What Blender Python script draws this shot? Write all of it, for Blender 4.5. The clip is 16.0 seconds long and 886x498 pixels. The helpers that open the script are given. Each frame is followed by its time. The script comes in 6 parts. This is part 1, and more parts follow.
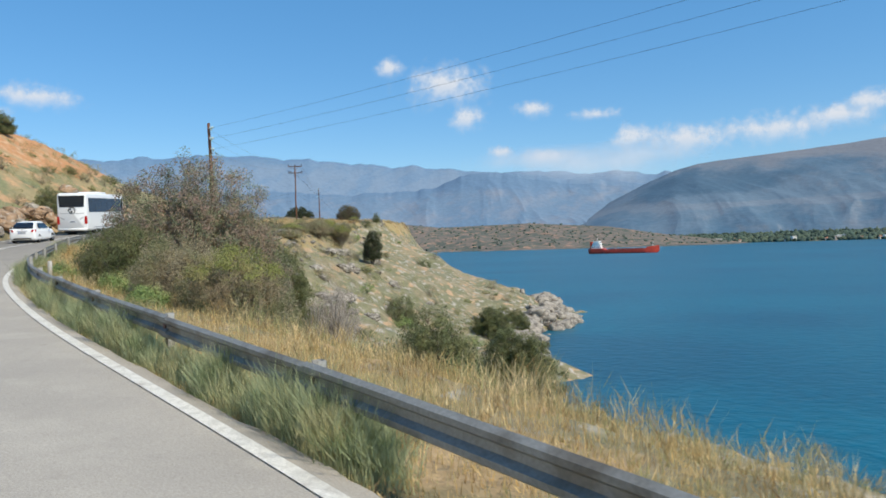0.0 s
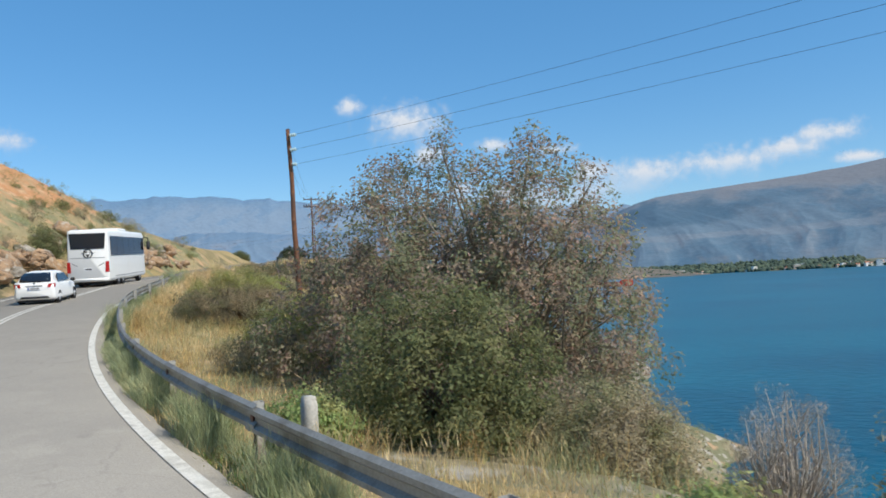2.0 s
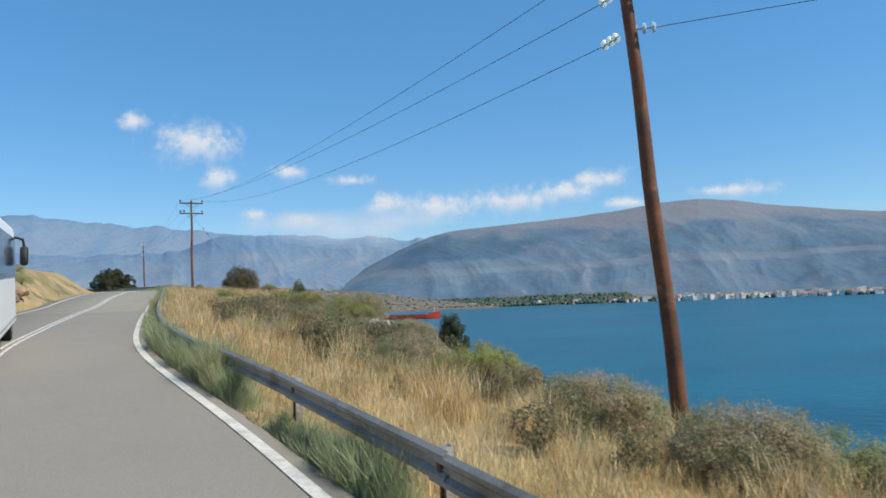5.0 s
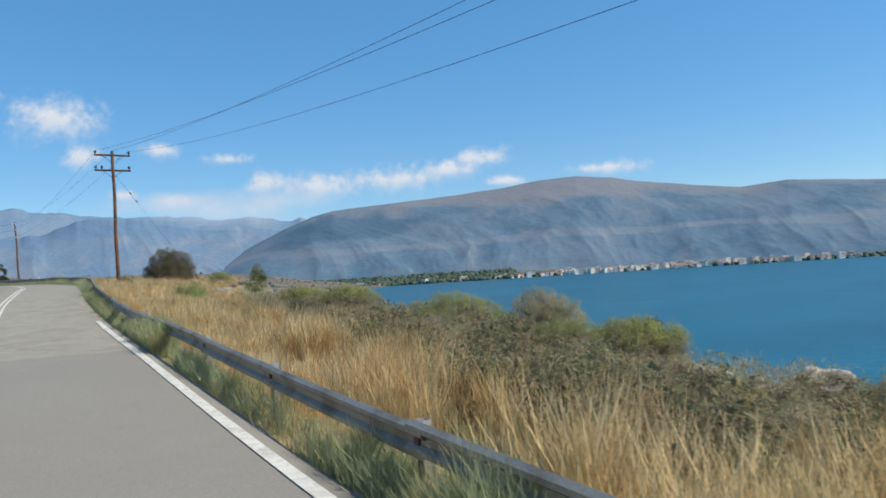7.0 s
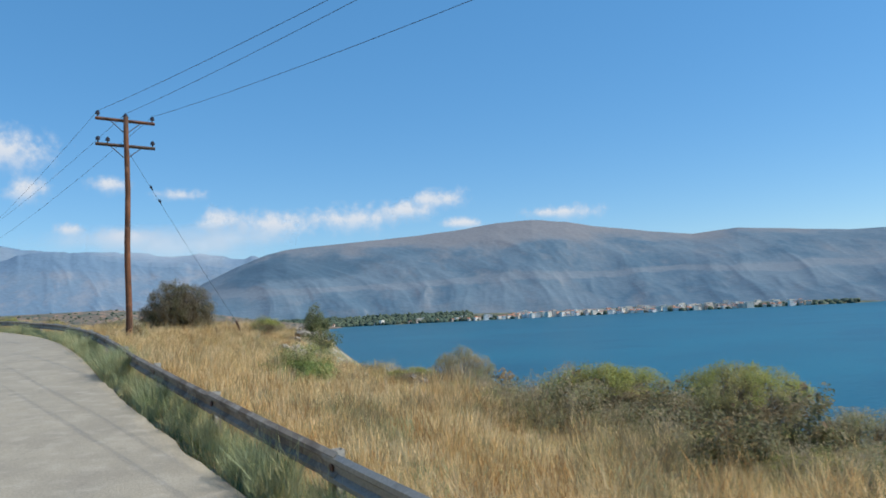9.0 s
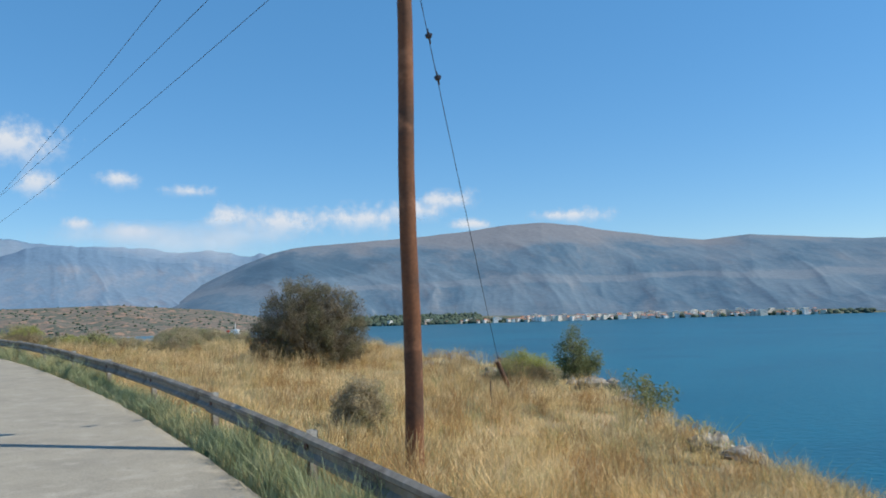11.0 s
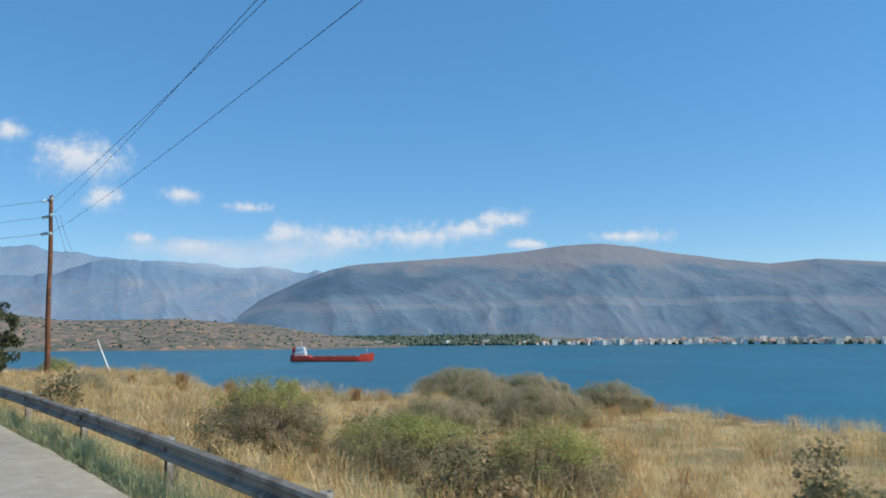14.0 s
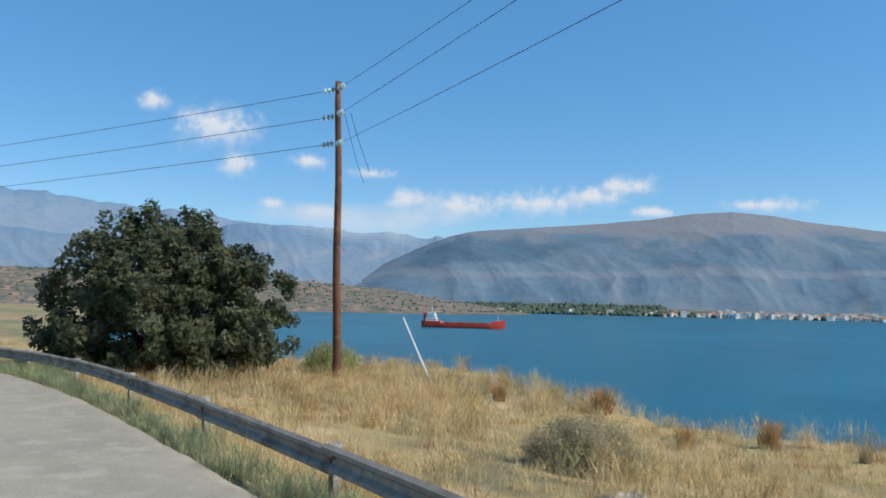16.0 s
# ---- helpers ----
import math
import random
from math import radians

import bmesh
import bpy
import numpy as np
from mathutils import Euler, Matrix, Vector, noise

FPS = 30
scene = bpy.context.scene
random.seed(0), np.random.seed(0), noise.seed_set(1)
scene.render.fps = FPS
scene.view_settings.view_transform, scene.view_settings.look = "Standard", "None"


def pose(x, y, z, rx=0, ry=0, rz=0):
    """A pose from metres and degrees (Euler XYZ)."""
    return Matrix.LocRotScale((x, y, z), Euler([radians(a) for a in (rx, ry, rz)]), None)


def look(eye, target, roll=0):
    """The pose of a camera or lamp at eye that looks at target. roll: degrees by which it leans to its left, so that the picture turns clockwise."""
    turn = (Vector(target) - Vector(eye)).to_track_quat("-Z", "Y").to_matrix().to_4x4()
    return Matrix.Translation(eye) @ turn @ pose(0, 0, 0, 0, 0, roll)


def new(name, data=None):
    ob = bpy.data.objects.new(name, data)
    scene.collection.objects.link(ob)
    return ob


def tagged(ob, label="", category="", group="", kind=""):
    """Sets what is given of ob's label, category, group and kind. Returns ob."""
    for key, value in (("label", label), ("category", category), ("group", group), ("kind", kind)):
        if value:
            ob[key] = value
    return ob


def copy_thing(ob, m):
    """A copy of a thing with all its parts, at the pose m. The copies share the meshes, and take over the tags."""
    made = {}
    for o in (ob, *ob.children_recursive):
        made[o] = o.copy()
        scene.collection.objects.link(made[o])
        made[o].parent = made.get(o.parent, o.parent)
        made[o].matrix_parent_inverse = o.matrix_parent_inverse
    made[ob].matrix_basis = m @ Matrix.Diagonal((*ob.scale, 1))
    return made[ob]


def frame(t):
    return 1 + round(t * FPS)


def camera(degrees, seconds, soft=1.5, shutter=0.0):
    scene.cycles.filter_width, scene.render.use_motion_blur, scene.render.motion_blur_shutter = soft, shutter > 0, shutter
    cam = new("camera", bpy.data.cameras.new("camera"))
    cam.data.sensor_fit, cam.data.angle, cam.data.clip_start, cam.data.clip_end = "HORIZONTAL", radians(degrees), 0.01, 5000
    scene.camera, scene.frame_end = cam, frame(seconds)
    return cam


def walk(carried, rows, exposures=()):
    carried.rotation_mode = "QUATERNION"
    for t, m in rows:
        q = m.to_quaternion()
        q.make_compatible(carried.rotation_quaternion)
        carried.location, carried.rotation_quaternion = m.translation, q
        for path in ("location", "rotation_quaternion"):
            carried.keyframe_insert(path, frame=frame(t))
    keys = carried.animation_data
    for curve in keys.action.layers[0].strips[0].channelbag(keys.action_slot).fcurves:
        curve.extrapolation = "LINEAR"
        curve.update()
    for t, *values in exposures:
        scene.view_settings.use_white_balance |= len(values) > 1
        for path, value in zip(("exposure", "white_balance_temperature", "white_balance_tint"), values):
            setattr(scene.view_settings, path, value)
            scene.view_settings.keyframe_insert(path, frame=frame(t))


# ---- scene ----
cam = camera(60.6, 16.0, soft=1.7, shutter=0.06)
walk(cam, [
    (0, pose(65.82, -56.57, -2.40, 89.85, 1.66, 28.50)),
    (0.5, pose(61.15, -54.53, -2.09, 90.43, 2.68, 27.46)),
    (1, pose(56.37, -52.29, -1.78, 91.24, 4.06, 23.13)),
    (1.5, pose(51.63, -49.94, -1.55, 91.54, 3.07, 26.23)),
    (2, pose(47.09, -47.57, -1.26, 92.54, 2.91, 25.58)),
    (2.5, pose(42.42, -45.04, -1.04, 92.83, 2.87, 23.96)),
    (3, pose(37.68, -42.46, -0.75, 95.39, 3.74, 25.18)),
    (3.5, pose(33.14, -39.42, -0.51, 94.05, 3.75, 23.00)),
    (4, pose(28.59, -35.99, -0.14, 93.66, 3.33, 19.94)),
    (4.2, pose(26.77, -34.43, 0.03, 94.26, 3.43, 17.20)),
    (6.3, pose(8.40, -13.40, 1.69, 93.21, 1.83, 3.96)),
    (6.5, pose(6.87, -11.18, 1.84, 92.25, 3.03, 2.69)),
    (7, pose(3.28, -5.58, 2.19, 92.12, 3.58, 0.95)),
    (7.5, pose(-0.00, -0.00, 2.50, 94.13, 3.62, 0.26)),
    (8, pose(-3.19, 5.48, 2.80, 94.87, 3.91, -2.18)),
    (8.5, pose(-6.42, 10.93, 3.12, 95.02, 2.84, -2.74)),
    (8.7, pose(-7.67, 13.14, 3.25, 95.07, 2.85, -2.63)),
    (10.8, pose(-20.29, 36.41, 4.94, 94.84, 1.95, -3.13)),
    (11, pose(-21.48, 38.53, 5.04, 95.17, 1.66, -2.29)),
    (11.5, pose(-24.42, 43.76, 5.24, 95.72, 0.08, -3.10)),
    (12, pose(-27.40, 48.84, 5.46, 94.98, 0.10, -2.10)),
    (12.5, pose(-30.52, 53.88, 5.72, 95.52, -0.81, -1.85)),
    (13, pose(-33.92, 58.92, 5.92, 96.63, -0.15, -0.79)),
    (13.5, pose(-37.59, 64.18, 6.14, 96.54, -0.62, -0.94)),
    (14, pose(-41.48, 69.34, 6.29, 96.72, 0.35, 1.52)),
    (14.5, pose(-45.51, 74.32, 6.42, 97.22, -0.34, 3.18)),
    (15, pose(-49.55, 79.17, 6.61, 95.99, -0.63, 6.26)),
    (15.5, pose(-53.65, 83.80, 6.75, 95.05, -0.33, 9.58)),
    (16, pose(-57.99, 88.20, 6.92, 94.16, -1.26, 10.29)),
])

# ---- light ----
SUN_AZ, SUN_EL = 98.0, 47.0            # azimuth clockwise from +y
world = bpy.data.worlds.new("world")
scene.world = world
world.use_nodes = True
wn = world.node_tree.nodes
sky = wn.new("ShaderNodeTexSky")
sky.sky_type, sky.sun_disc = "NISHITA", False
sky.sun_elevation, sky.sun_rotation = radians(SUN_EL), radians(SUN_AZ)
sky.air_density, sky.dust_density, sky.ozone_density = 1.0, 0.12, 3.2
wn["Background"].inputs["Strength"].default_value = 0.160
vivid = wn.new("ShaderNodeHueSaturation")
vivid.inputs["Saturation"].default_value = 1.27
world.node_tree.links.new(sky.outputs[0], vivid.inputs["Color"])
hazy = wn.new("ShaderNodeMix")           # thin haze evens the sky out from zenith to horizon
hazy.data_type = "RGBA"
hazy.inputs["Factor"].default_value, hazy.inputs["B"].default_value = 0.42, (0.72, 2.15, 4.0, 1)
world.node_tree.links.new(vivid.outputs[0], hazy.inputs["A"])
world.node_tree.links.new(hazy.outputs["Result"], wn["Background"].inputs["Color"])
sun = new("sun", bpy.data.lights.new("sun", "SUN"))
sun.data.energy, sun.data.angle, sun.data.color = 4.7, radians(0.55), (1.0, 0.92, 0.765)
sd = Vector((math.sin(radians(SUN_AZ)) * math.cos(radians(SUN_EL)), math.cos(radians(SUN_AZ)) * math.cos(radians(SUN_EL)), math.sin(radians(SUN_EL))))
sun.matrix_world = look(sd * 100, (0, 0, 0))
SEA = -15.5

# ---- materials ----
def material(name, base=(0.5, 0.5, 0.5), rough=0.8, metal=0.0, spec=0.3, tones=(), scale=4.0, fine=40.0, bump=0.0, island=0.0, piece=0.0, coords="Object", thin=0.0, grain=0.16):
    """Principled material: base mixed with tones [(colour, low, high)] by noises, grain at a fine scale, bump, and random change by island or object."""
    m = bpy.data.materials.new(name)
    m.use_nodes = True
    nt = m.node_tree
    N, L = nt.nodes, nt.links
    p = N["Principled BSDF"]
    p.inputs["Roughness"].default_value, p.inputs["Metallic"].default_value = rough, metal
    p.inputs["Specular IOR Level"].default_value = spec
    tc = N.new("ShaderNodeTexCoord")
    col = N.new("ShaderNodeRGB")
    col.outputs[0].default_value = (*base, 1)
    out = col.outputs[0]
    for k, (c, lo, hi) in enumerate(tones):
        n = N.new("ShaderNodeTexNoise")
        n.noise_dimensions = "4D"
        n.inputs["W"].default_value = 3.7 * k + 1.3
        n.inputs["Scale"].default_value = scale * (1.0 + 1.6 * k)
        n.inputs["Detail"].default_value = 6
        L.new(tc.outputs[coords], n.inputs["Vector"])
        r = N.new("ShaderNodeMapRange")
        r.inputs[1].default_value, r.inputs[2].default_value = lo, hi
        L.new(n.outputs["Fac"], r.inputs[0])
        x = N.new("ShaderNodeMix")
        x.data_type = "RGBA"
        x.inputs["B"].default_value = (*c, 1)
        L.new(r.outputs[0], x.inputs["Factor"])
        L.new(out, x.inputs["A"])
        out = x.outputs["Result"]
    g = N.new("ShaderNodeTexNoise")
    g.inputs["Scale"].default_value, g.inputs["Detail"].default_value = fine, 4
    L.new(tc.outputs[coords], g.inputs["Vector"])
    hsv = N.new("ShaderNodeHueSaturation")
    v = N.new("ShaderNodeMapRange")
    v.inputs[1].default_value, v.inputs[2].default_value, v.inputs[3].default_value, v.inputs[4].default_value = 0.3, 0.7, 1 - grain, 1 + grain
    L.new(g.outputs["Fac"], v.inputs[0])
    val = v.outputs[0]
    for amount, node in ((island, "ShaderNodeNewGeometry"), (piece, "ShaderNodeObjectInfo")):
        if amount:
            i = N.new(node)
            rr = N.new("ShaderNodeMapRange")
            rr.inputs[3].default_value, rr.inputs[4].default_value = 1 - amount, 1 + amount
            L.new(i.outputs["Random Per Island" if node == "ShaderNodeNewGeometry" else "Random"], rr.inputs[0])
            mm = N.new("ShaderNodeMath")
            mm.operation = "MULTIPLY"
            L.new(val, mm.inputs[0])
            L.new(rr.outputs[0], mm.inputs[1])
            val = mm.outputs[0]
    L.new(val, hsv.inputs["Value"])
    L.new(out, hsv.inputs["Color"])
    L.new(hsv.outputs[0], p.inputs["Base Color"])
    if bump:
        b = N.new("ShaderNodeBump")
        b.inputs["Strength"].default_value, b.inputs["Distance"].default_value = 0.6, bump
        L.new(g.outputs["Fac"], b.inputs["Height"])
        L.new(b.outputs[0], p.inputs["Normal"])
    if thin:
        t, x = N.new("ShaderNodeBsdfTranslucent"), N.new("ShaderNodeMixShader")
        L.new(hsv.outputs[0], t.inputs["Color"])
        x.inputs[0].default_value = thin
        L.new(p.outputs[0], x.inputs[1])
        L.new(t.outputs[0], x.inputs[2])
        L.new(x.outputs[0], N["Material Output"].inputs["Surface"])
    return m

ASPHALT = material("asphalt", (0.395, 0.358, 0.305), 0.9, tones=[((0.345, 0.314, 0.27), 0.42, 0.66), ((0.425, 0.387, 0.33), 0.5, 0.72), ((0.28, 0.255, 0.22), 0.63, 0.78)], scale=0.5, fine=55, bump=0.006)
# hairline cracks in the worn surface
an, al = ASPHALT.node_tree.nodes, ASPHALT.node_tree.links
vor, gate, mulm, soft_ = an.new("ShaderNodeTexVoronoi"), an.new("ShaderNodeTexNoise"), an.new("ShaderNodeMath"), an.new("ShaderNodeMapRange")
atc = [n for n in an if n.bl_idname == "ShaderNodeTexCoord"][0]
warp, wadd = an.new("ShaderNodeTexNoise"), an.new("ShaderNodeMixRGB")
warp.inputs["Scale"].default_value, warp.inputs["Detail"].default_value = 1.6, 5
wadd.blend_type, wadd.inputs[0].default_value = "ADD", 0.9
al.new(atc.outputs["Object"], warp.inputs["Vector"])
al.new(atc.outputs["Object"], wadd.inputs[1])
al.new(warp.outputs["Color"], wadd.inputs[2])
vor.feature = "DISTANCE_TO_EDGE"
vor.inputs["Scale"].default_value = 0.42
al.new(wadd.outputs[0], vor.inputs["Vector"])
soft_.inputs[1].default_value, soft_.inputs[2].default_value, soft_.inputs[3].default_value, soft_.inputs[4].default_value = 0.002, 0.012, 1.0, 0.0
al.new(vor.outputs["Distance"], soft_.inputs[0])
gate.inputs["Scale"].default_value = 0.16
al.new(atc.outputs["Object"], gate.inputs["Vector"])
grange = an.new("ShaderNodeMapRange")
grange.inputs[1].default_value, grange.inputs[2].default_value, grange.inputs[4].default_value = 0.53, 0.66, 0.32
al.new(gate.outputs["Fac"], grange.inputs[0])
mulm.operation = "MULTIPLY"
al.new(soft_.outputs[0], mulm.inputs[0])
al.new(grange.outputs[0], mulm.inputs[1])
ahsv = [n for n in an if n.bl_idname == "ShaderNodeHueSaturation"][0]
crk = an.new("ShaderNodeMix")
crk.data_type = "RGBA"
crk.inputs["B"].default_value = (0.07, 0.065, 0.06, 1)
al.new(ahsv.inputs["Color"].links[0].from_socket, crk.inputs["A"])
al.new(mulm.outputs[0], crk.inputs["Factor"])
asep, aolder, adark = an.new("ShaderNodeSeparateXYZ"), an.new("ShaderNodeMapRange"), an.new("ShaderNodeMix")
al.new(atc.outputs["Object"], asep.inputs[0])
aolder.inputs[1].default_value, aolder.inputs[2].default_value, aolder.inputs[4].default_value = 44.0, 18.0, 0.78   # the surface darkens slowly along the road
al.new(asep.outputs["X"], aolder.inputs[0])
adark.data_type = "RGBA"
adark.inputs["B"].default_value = (0.228, 0.209, 0.18, 1)
al.new(crk.outputs["Result"], adark.inputs["A"])
al.new(aolder.outputs[0], adark.inputs["Factor"])
al.new(adark.outputs["Result"], ahsv.inputs["Color"])
WORN = material("worn_asphalt", (0.315, 0.287, 0.232), 0.92, tones=[((0.268, 0.245, 0.202), 0.42, 0.64), ((0.36, 0.33, 0.275), 0.5, 0.7), ((0.24, 0.22, 0.184), 0.6, 0.76)], scale=1.1, fine=40, bump=0.014, grain=0.16)
PAINT = material("road_paint", (0.68, 0.655, 0.59), 0.7, tones=[((0.46, 0.43, 0.375), 0.54, 0.66), ((0.58, 0.555, 0.49), 0.45, 0.6)], scale=3, fine=50)
SOIL = material("dry_ground", (0.34, 0.26, 0.12), 0.95, tones=[((0.16, 0.14, 0.075), 0.47, 0.6), ((0.42, 0.30, 0.17), 0.5, 0.65)], scale=0.25, fine=9, bump=0.04)
HILL = material("hill_ground", (0.31, 0.25, 0.135), 0.95, tones=[((0.20, 0.20, 0.105), 0.45, 0.54), ((0.46, 0.29, 0.16), 0.54, 0.62)], scale=0.2, fine=3, bump=0.1)
STONY = material("stony_slope", (0.265, 0.22, 0.135), 0.95, tones=[((0.18, 0.175, 0.10), 0.42, 0.52), ((0.42, 0.28, 0.165), 0.56, 0.64), ((0.38, 0.345, 0.29), 0.55, 0.63)], scale=0.3, fine=2.5, bump=0.15)
EARTH = material("red_earth", (0.46, 0.235, 0.11), 0.95, tones=[((0.36, 0.27, 0.15), 0.5, 0.62), ((0.55, 0.36, 0.22), 0.55, 0.66)], scale=0.3, fine=4, bump=0.1)
STEEL = material("galvanised_steel", (0.29, 0.285, 0.262), 0.5, 0.3, tones=[((0.17, 0.152, 0.125), 0.48, 0.66)], scale=2, fine=30)
WATER = material("sea_water", (0.002, 0.088, 0.142), 0.3, spec=0.1, tones=[((0.003, 0.108, 0.168), 0.45, 0.6), ((0.002, 0.074, 0.126), 0.52, 0.64)], scale=0.006, fine=0.8, bump=0.25)
def hazed_mountain_material(name, scrub, rock, pale, top, z0, z1, woods=(), terrace=None):
    """Rock and scrub, with blue distance haze mixed into every colour: dark scrub on gentle ground, pale stone on steep
    faces and in gullies that run downhill, bare stone on the tops.
    """
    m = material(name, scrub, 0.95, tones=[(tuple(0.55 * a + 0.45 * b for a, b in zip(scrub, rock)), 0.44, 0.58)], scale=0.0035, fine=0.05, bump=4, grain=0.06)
    N, L = m.node_tree.nodes, m.node_tree.links
    geo = N.new("ShaderNodeNewGeometry")
    pos, nrm = N.new("ShaderNodeSeparateXYZ"), N.new("ShaderNodeSeparateXYZ")
    L.new(geo.outputs["Position"], pos.inputs[0])
    L.new(geo.outputs["Normal"], nrm.inputs[0])

    def patches(scale, squash, lo, hi, w):
        mp, n, r = N.new("ShaderNodeMapping"), N.new("ShaderNodeTexNoise"), N.new("ShaderNodeMapRange")
        mp.inputs["Scale"].default_value = squash
        L.new(geo.outputs["Position"], mp.inputs["Vector"])
        n.noise_dimensions = "4D"
        n.inputs["W"].default_value, n.inputs["Scale"].default_value, n.inputs["Detail"].default_value, n.inputs["Roughness"].default_value = w, scale, 8, 0.6
        L.new(mp.outputs[0], n.inputs["Vector"])
        r.interpolation_type = "SMOOTHSTEP"
        r.inputs[1].default_value, r.inputs[2].default_value = lo, hi
        L.new(n.outputs["Fac"], r.inputs[0])
        return n.outputs["Fac"], r.outputs[0]

    def over(a, b, fac):
        x = N.new("ShaderNodeMix")
        x.data_type = "RGBA"
        x.inputs["B"].default_value = (*b, 1)
        L.new(fac, x.inputs["Factor"])
        L.new(a, x.inputs["A"])
        return x.outputs["Result"]

    def belt(value, wobble, k, lo, hi):
        add, r = N.new("ShaderNodeMath"), N.new("ShaderNodeMapRange")
        add.operation, add.inputs[1].default_value = "MULTIPLY_ADD", k
        L.new(wobble, add.inputs[0])
        L.new(value, add.inputs[2])
        r.interpolation_type = "SMOOTHSTEP"
        r.inputs[1].default_value, r.inputs[2].default_value = lo + 0.5 * k, hi + 0.5 * k
        L.new(add.outputs[0], r.inputs[0])
        return r.outputs[0]

    hsv = [x for x in N if x.bl_idname == "ShaderNodeHueSaturation"][0]
    out = hsv.inputs["Color"].links[0].from_socket
    wide, wide_mask = patches(0.0026, (1, 0.7, 1.3), 0.45, 0.56, 2.0)
    fine_, streak = patches(0.009, (1, 0.4, 0.7), 0.5, 0.6, 5.0)
    out = over(out, rock, wide_mask)
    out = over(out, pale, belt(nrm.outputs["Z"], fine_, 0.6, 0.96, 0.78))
    half = N.new("ShaderNodeMath")
    half.operation, half.inputs[1].default_value = "MULTIPLY", 0.6
    L.new(streak, half.inputs[0])
    out = over(out, rock, half.outputs[0])
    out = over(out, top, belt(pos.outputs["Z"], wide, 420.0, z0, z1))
    for centre, reach in woods:       # old woodland that stops at a ragged edge
        sub, mul, far = N.new("ShaderNodeVectorMath"), N.new("ShaderNodeVectorMath"), N.new("ShaderNodeVectorMath")
        sub.operation, mul.operation, far.operation = "SUBTRACT", "MULTIPLY", "LENGTH"
        sub.inputs[1].default_value, mul.inputs[1].default_value = centre, tuple(1 / v for v in reach)
        L.new(geo.outputs["Position"], sub.inputs[0])
        L.new(sub.outputs[0], mul.inputs[0])
        L.new(mul.outputs[0], far.inputs[0])
        part_ = N.new("ShaderNodeMath")
        part_.operation, part_.inputs[1].default_value = "MULTIPLY", 0.8
        ragged = N.new("ShaderNodeMath")
        ragged.operation, ragged.inputs[1].default_value = "MULTIPLY_ADD", 1.5
        L.new(fine_, ragged.inputs[0])
        L.new(far.outputs["Value"], ragged.inputs[2])
        L.new(belt(ragged.outputs[0], wide, 2.6, 2.0, 1.35), part_.inputs[0])
        out = over(out, tuple(0.88 * v for v in scrub), part_.outputs[0])
    if terrace:                       # bare shelf along the foot of the slope
        low, high = belt(pos.outputs["Z"], wide, 130.0, terrace[0], terrace[0] + 14), belt(pos.outputs["Z"], wide, 130.0, terrace[1] + 14, terrace[1])
        both = N.new("ShaderNodeMath")
        both.operation = "MULTIPLY"
        L.new(low, both.inputs[0])
        L.new(high, both.inputs[1])
        some = N.new("ShaderNodeMath")
        some.operation, some.inputs[1].default_value = "MULTIPLY", 0.6
        L.new(both.outputs[0], some.inputs[0])
        out = over(out, tuple(1.06 * v for v in pale), some.outputs[0])
    L.new(out, hsv.inputs["Color"])
    return m

# bluish haze over the gulf is painted into these rock and scrub colours
MOUNT = hazed_mountain_material("hazed_mountain", (0.064, 0.128, 0.192), (0.118, 0.176, 0.232), (0.172, 0.204, 0.240), (0.186, 0.198, 0.222), 290, 400, (((-505, 3240, 255), (380, 1200, 95)),), (118, 150))
# paler and bluer still: more distance haze painted into the range and crags
RANGE = hazed_mountain_material("hazed_range", (0.114, 0.204, 0.312), (0.142, 0.220, 0.319), (0.174, 0.241, 0.324), (0.117, 0.202, 0.308), 420, 560)
CRAGS = hazed_mountain_material("hazed_crags", (0.114, 0.194, 0.288), (0.146, 0.215, 0.296), (0.210, 0.243, 0.296), (0.121, 0.198, 0.293), 240, 330)
SCRUB = material("scrub_hill", (0.185, 0.146, 0.118), 0.95, tones=[((0.085, 0.098, 0.078), 0.46, 0.52), ((0.31, 0.20, 0.14), 0.54, 0.58), ((0.13, 0.125, 0.10), 0.5, 0.56)], scale=0.017, fine=0.2, bump=2)

# ---- mesh helpers ----
def mesh_of(name, verts, faces, mats=(), smooth=False):
    me = bpy.data.meshes.new(name)
    me.from_pydata([tuple(v) for v in verts], [], [tuple(f) for f in faces])
    for m in mats:
        me.materials.append(m)
    if smooth:
        me.polygons.foreach_set("use_smooth", [True] * len(me.polygons))
    me.update()
    return me

def fast_mesh(name, verts, faces, mat, smooth=False, loops=None):
    """A mesh from numpy arrays of equal-sided faces."""
    me = bpy.data.meshes.new(name)
    n, k = faces.shape
    me.vertices.add(len(verts))
    me.vertices.foreach_set("co", np.asarray(verts, dtype=np.float32).ravel())
    me.loops.add(n * k)
    me.loops.foreach_set("vertex_index", faces.astype(np.int32).ravel())
    me.polygons.add(n)
    me.polygons.foreach_set("loop_start", np.arange(0, n * k, k, dtype=np.int32))
    if smooth:
        me.polygons.foreach_set("use_smooth", np.ones(n, dtype=bool))
    me.materials.append(mat)
    me.update(calc_edges=True)
    return me

def part(name, bm, mat, parent, label=""):
    me = bpy.data.meshes.new(name)
    bm.to_mesh(me)
    bm.free()
    me.materials.append(mat)
    ob = new(name, me)
    ob.parent = parent
    return tagged(ob, label)

def grid_faces(nu, nv):
    i = np.arange((nu - 1) * (nv - 1))
    a = i // (nv - 1) * nv + i % (nv - 1)
    return np.stack([a, a + nv, a + nv + 1, a + 1], 1)

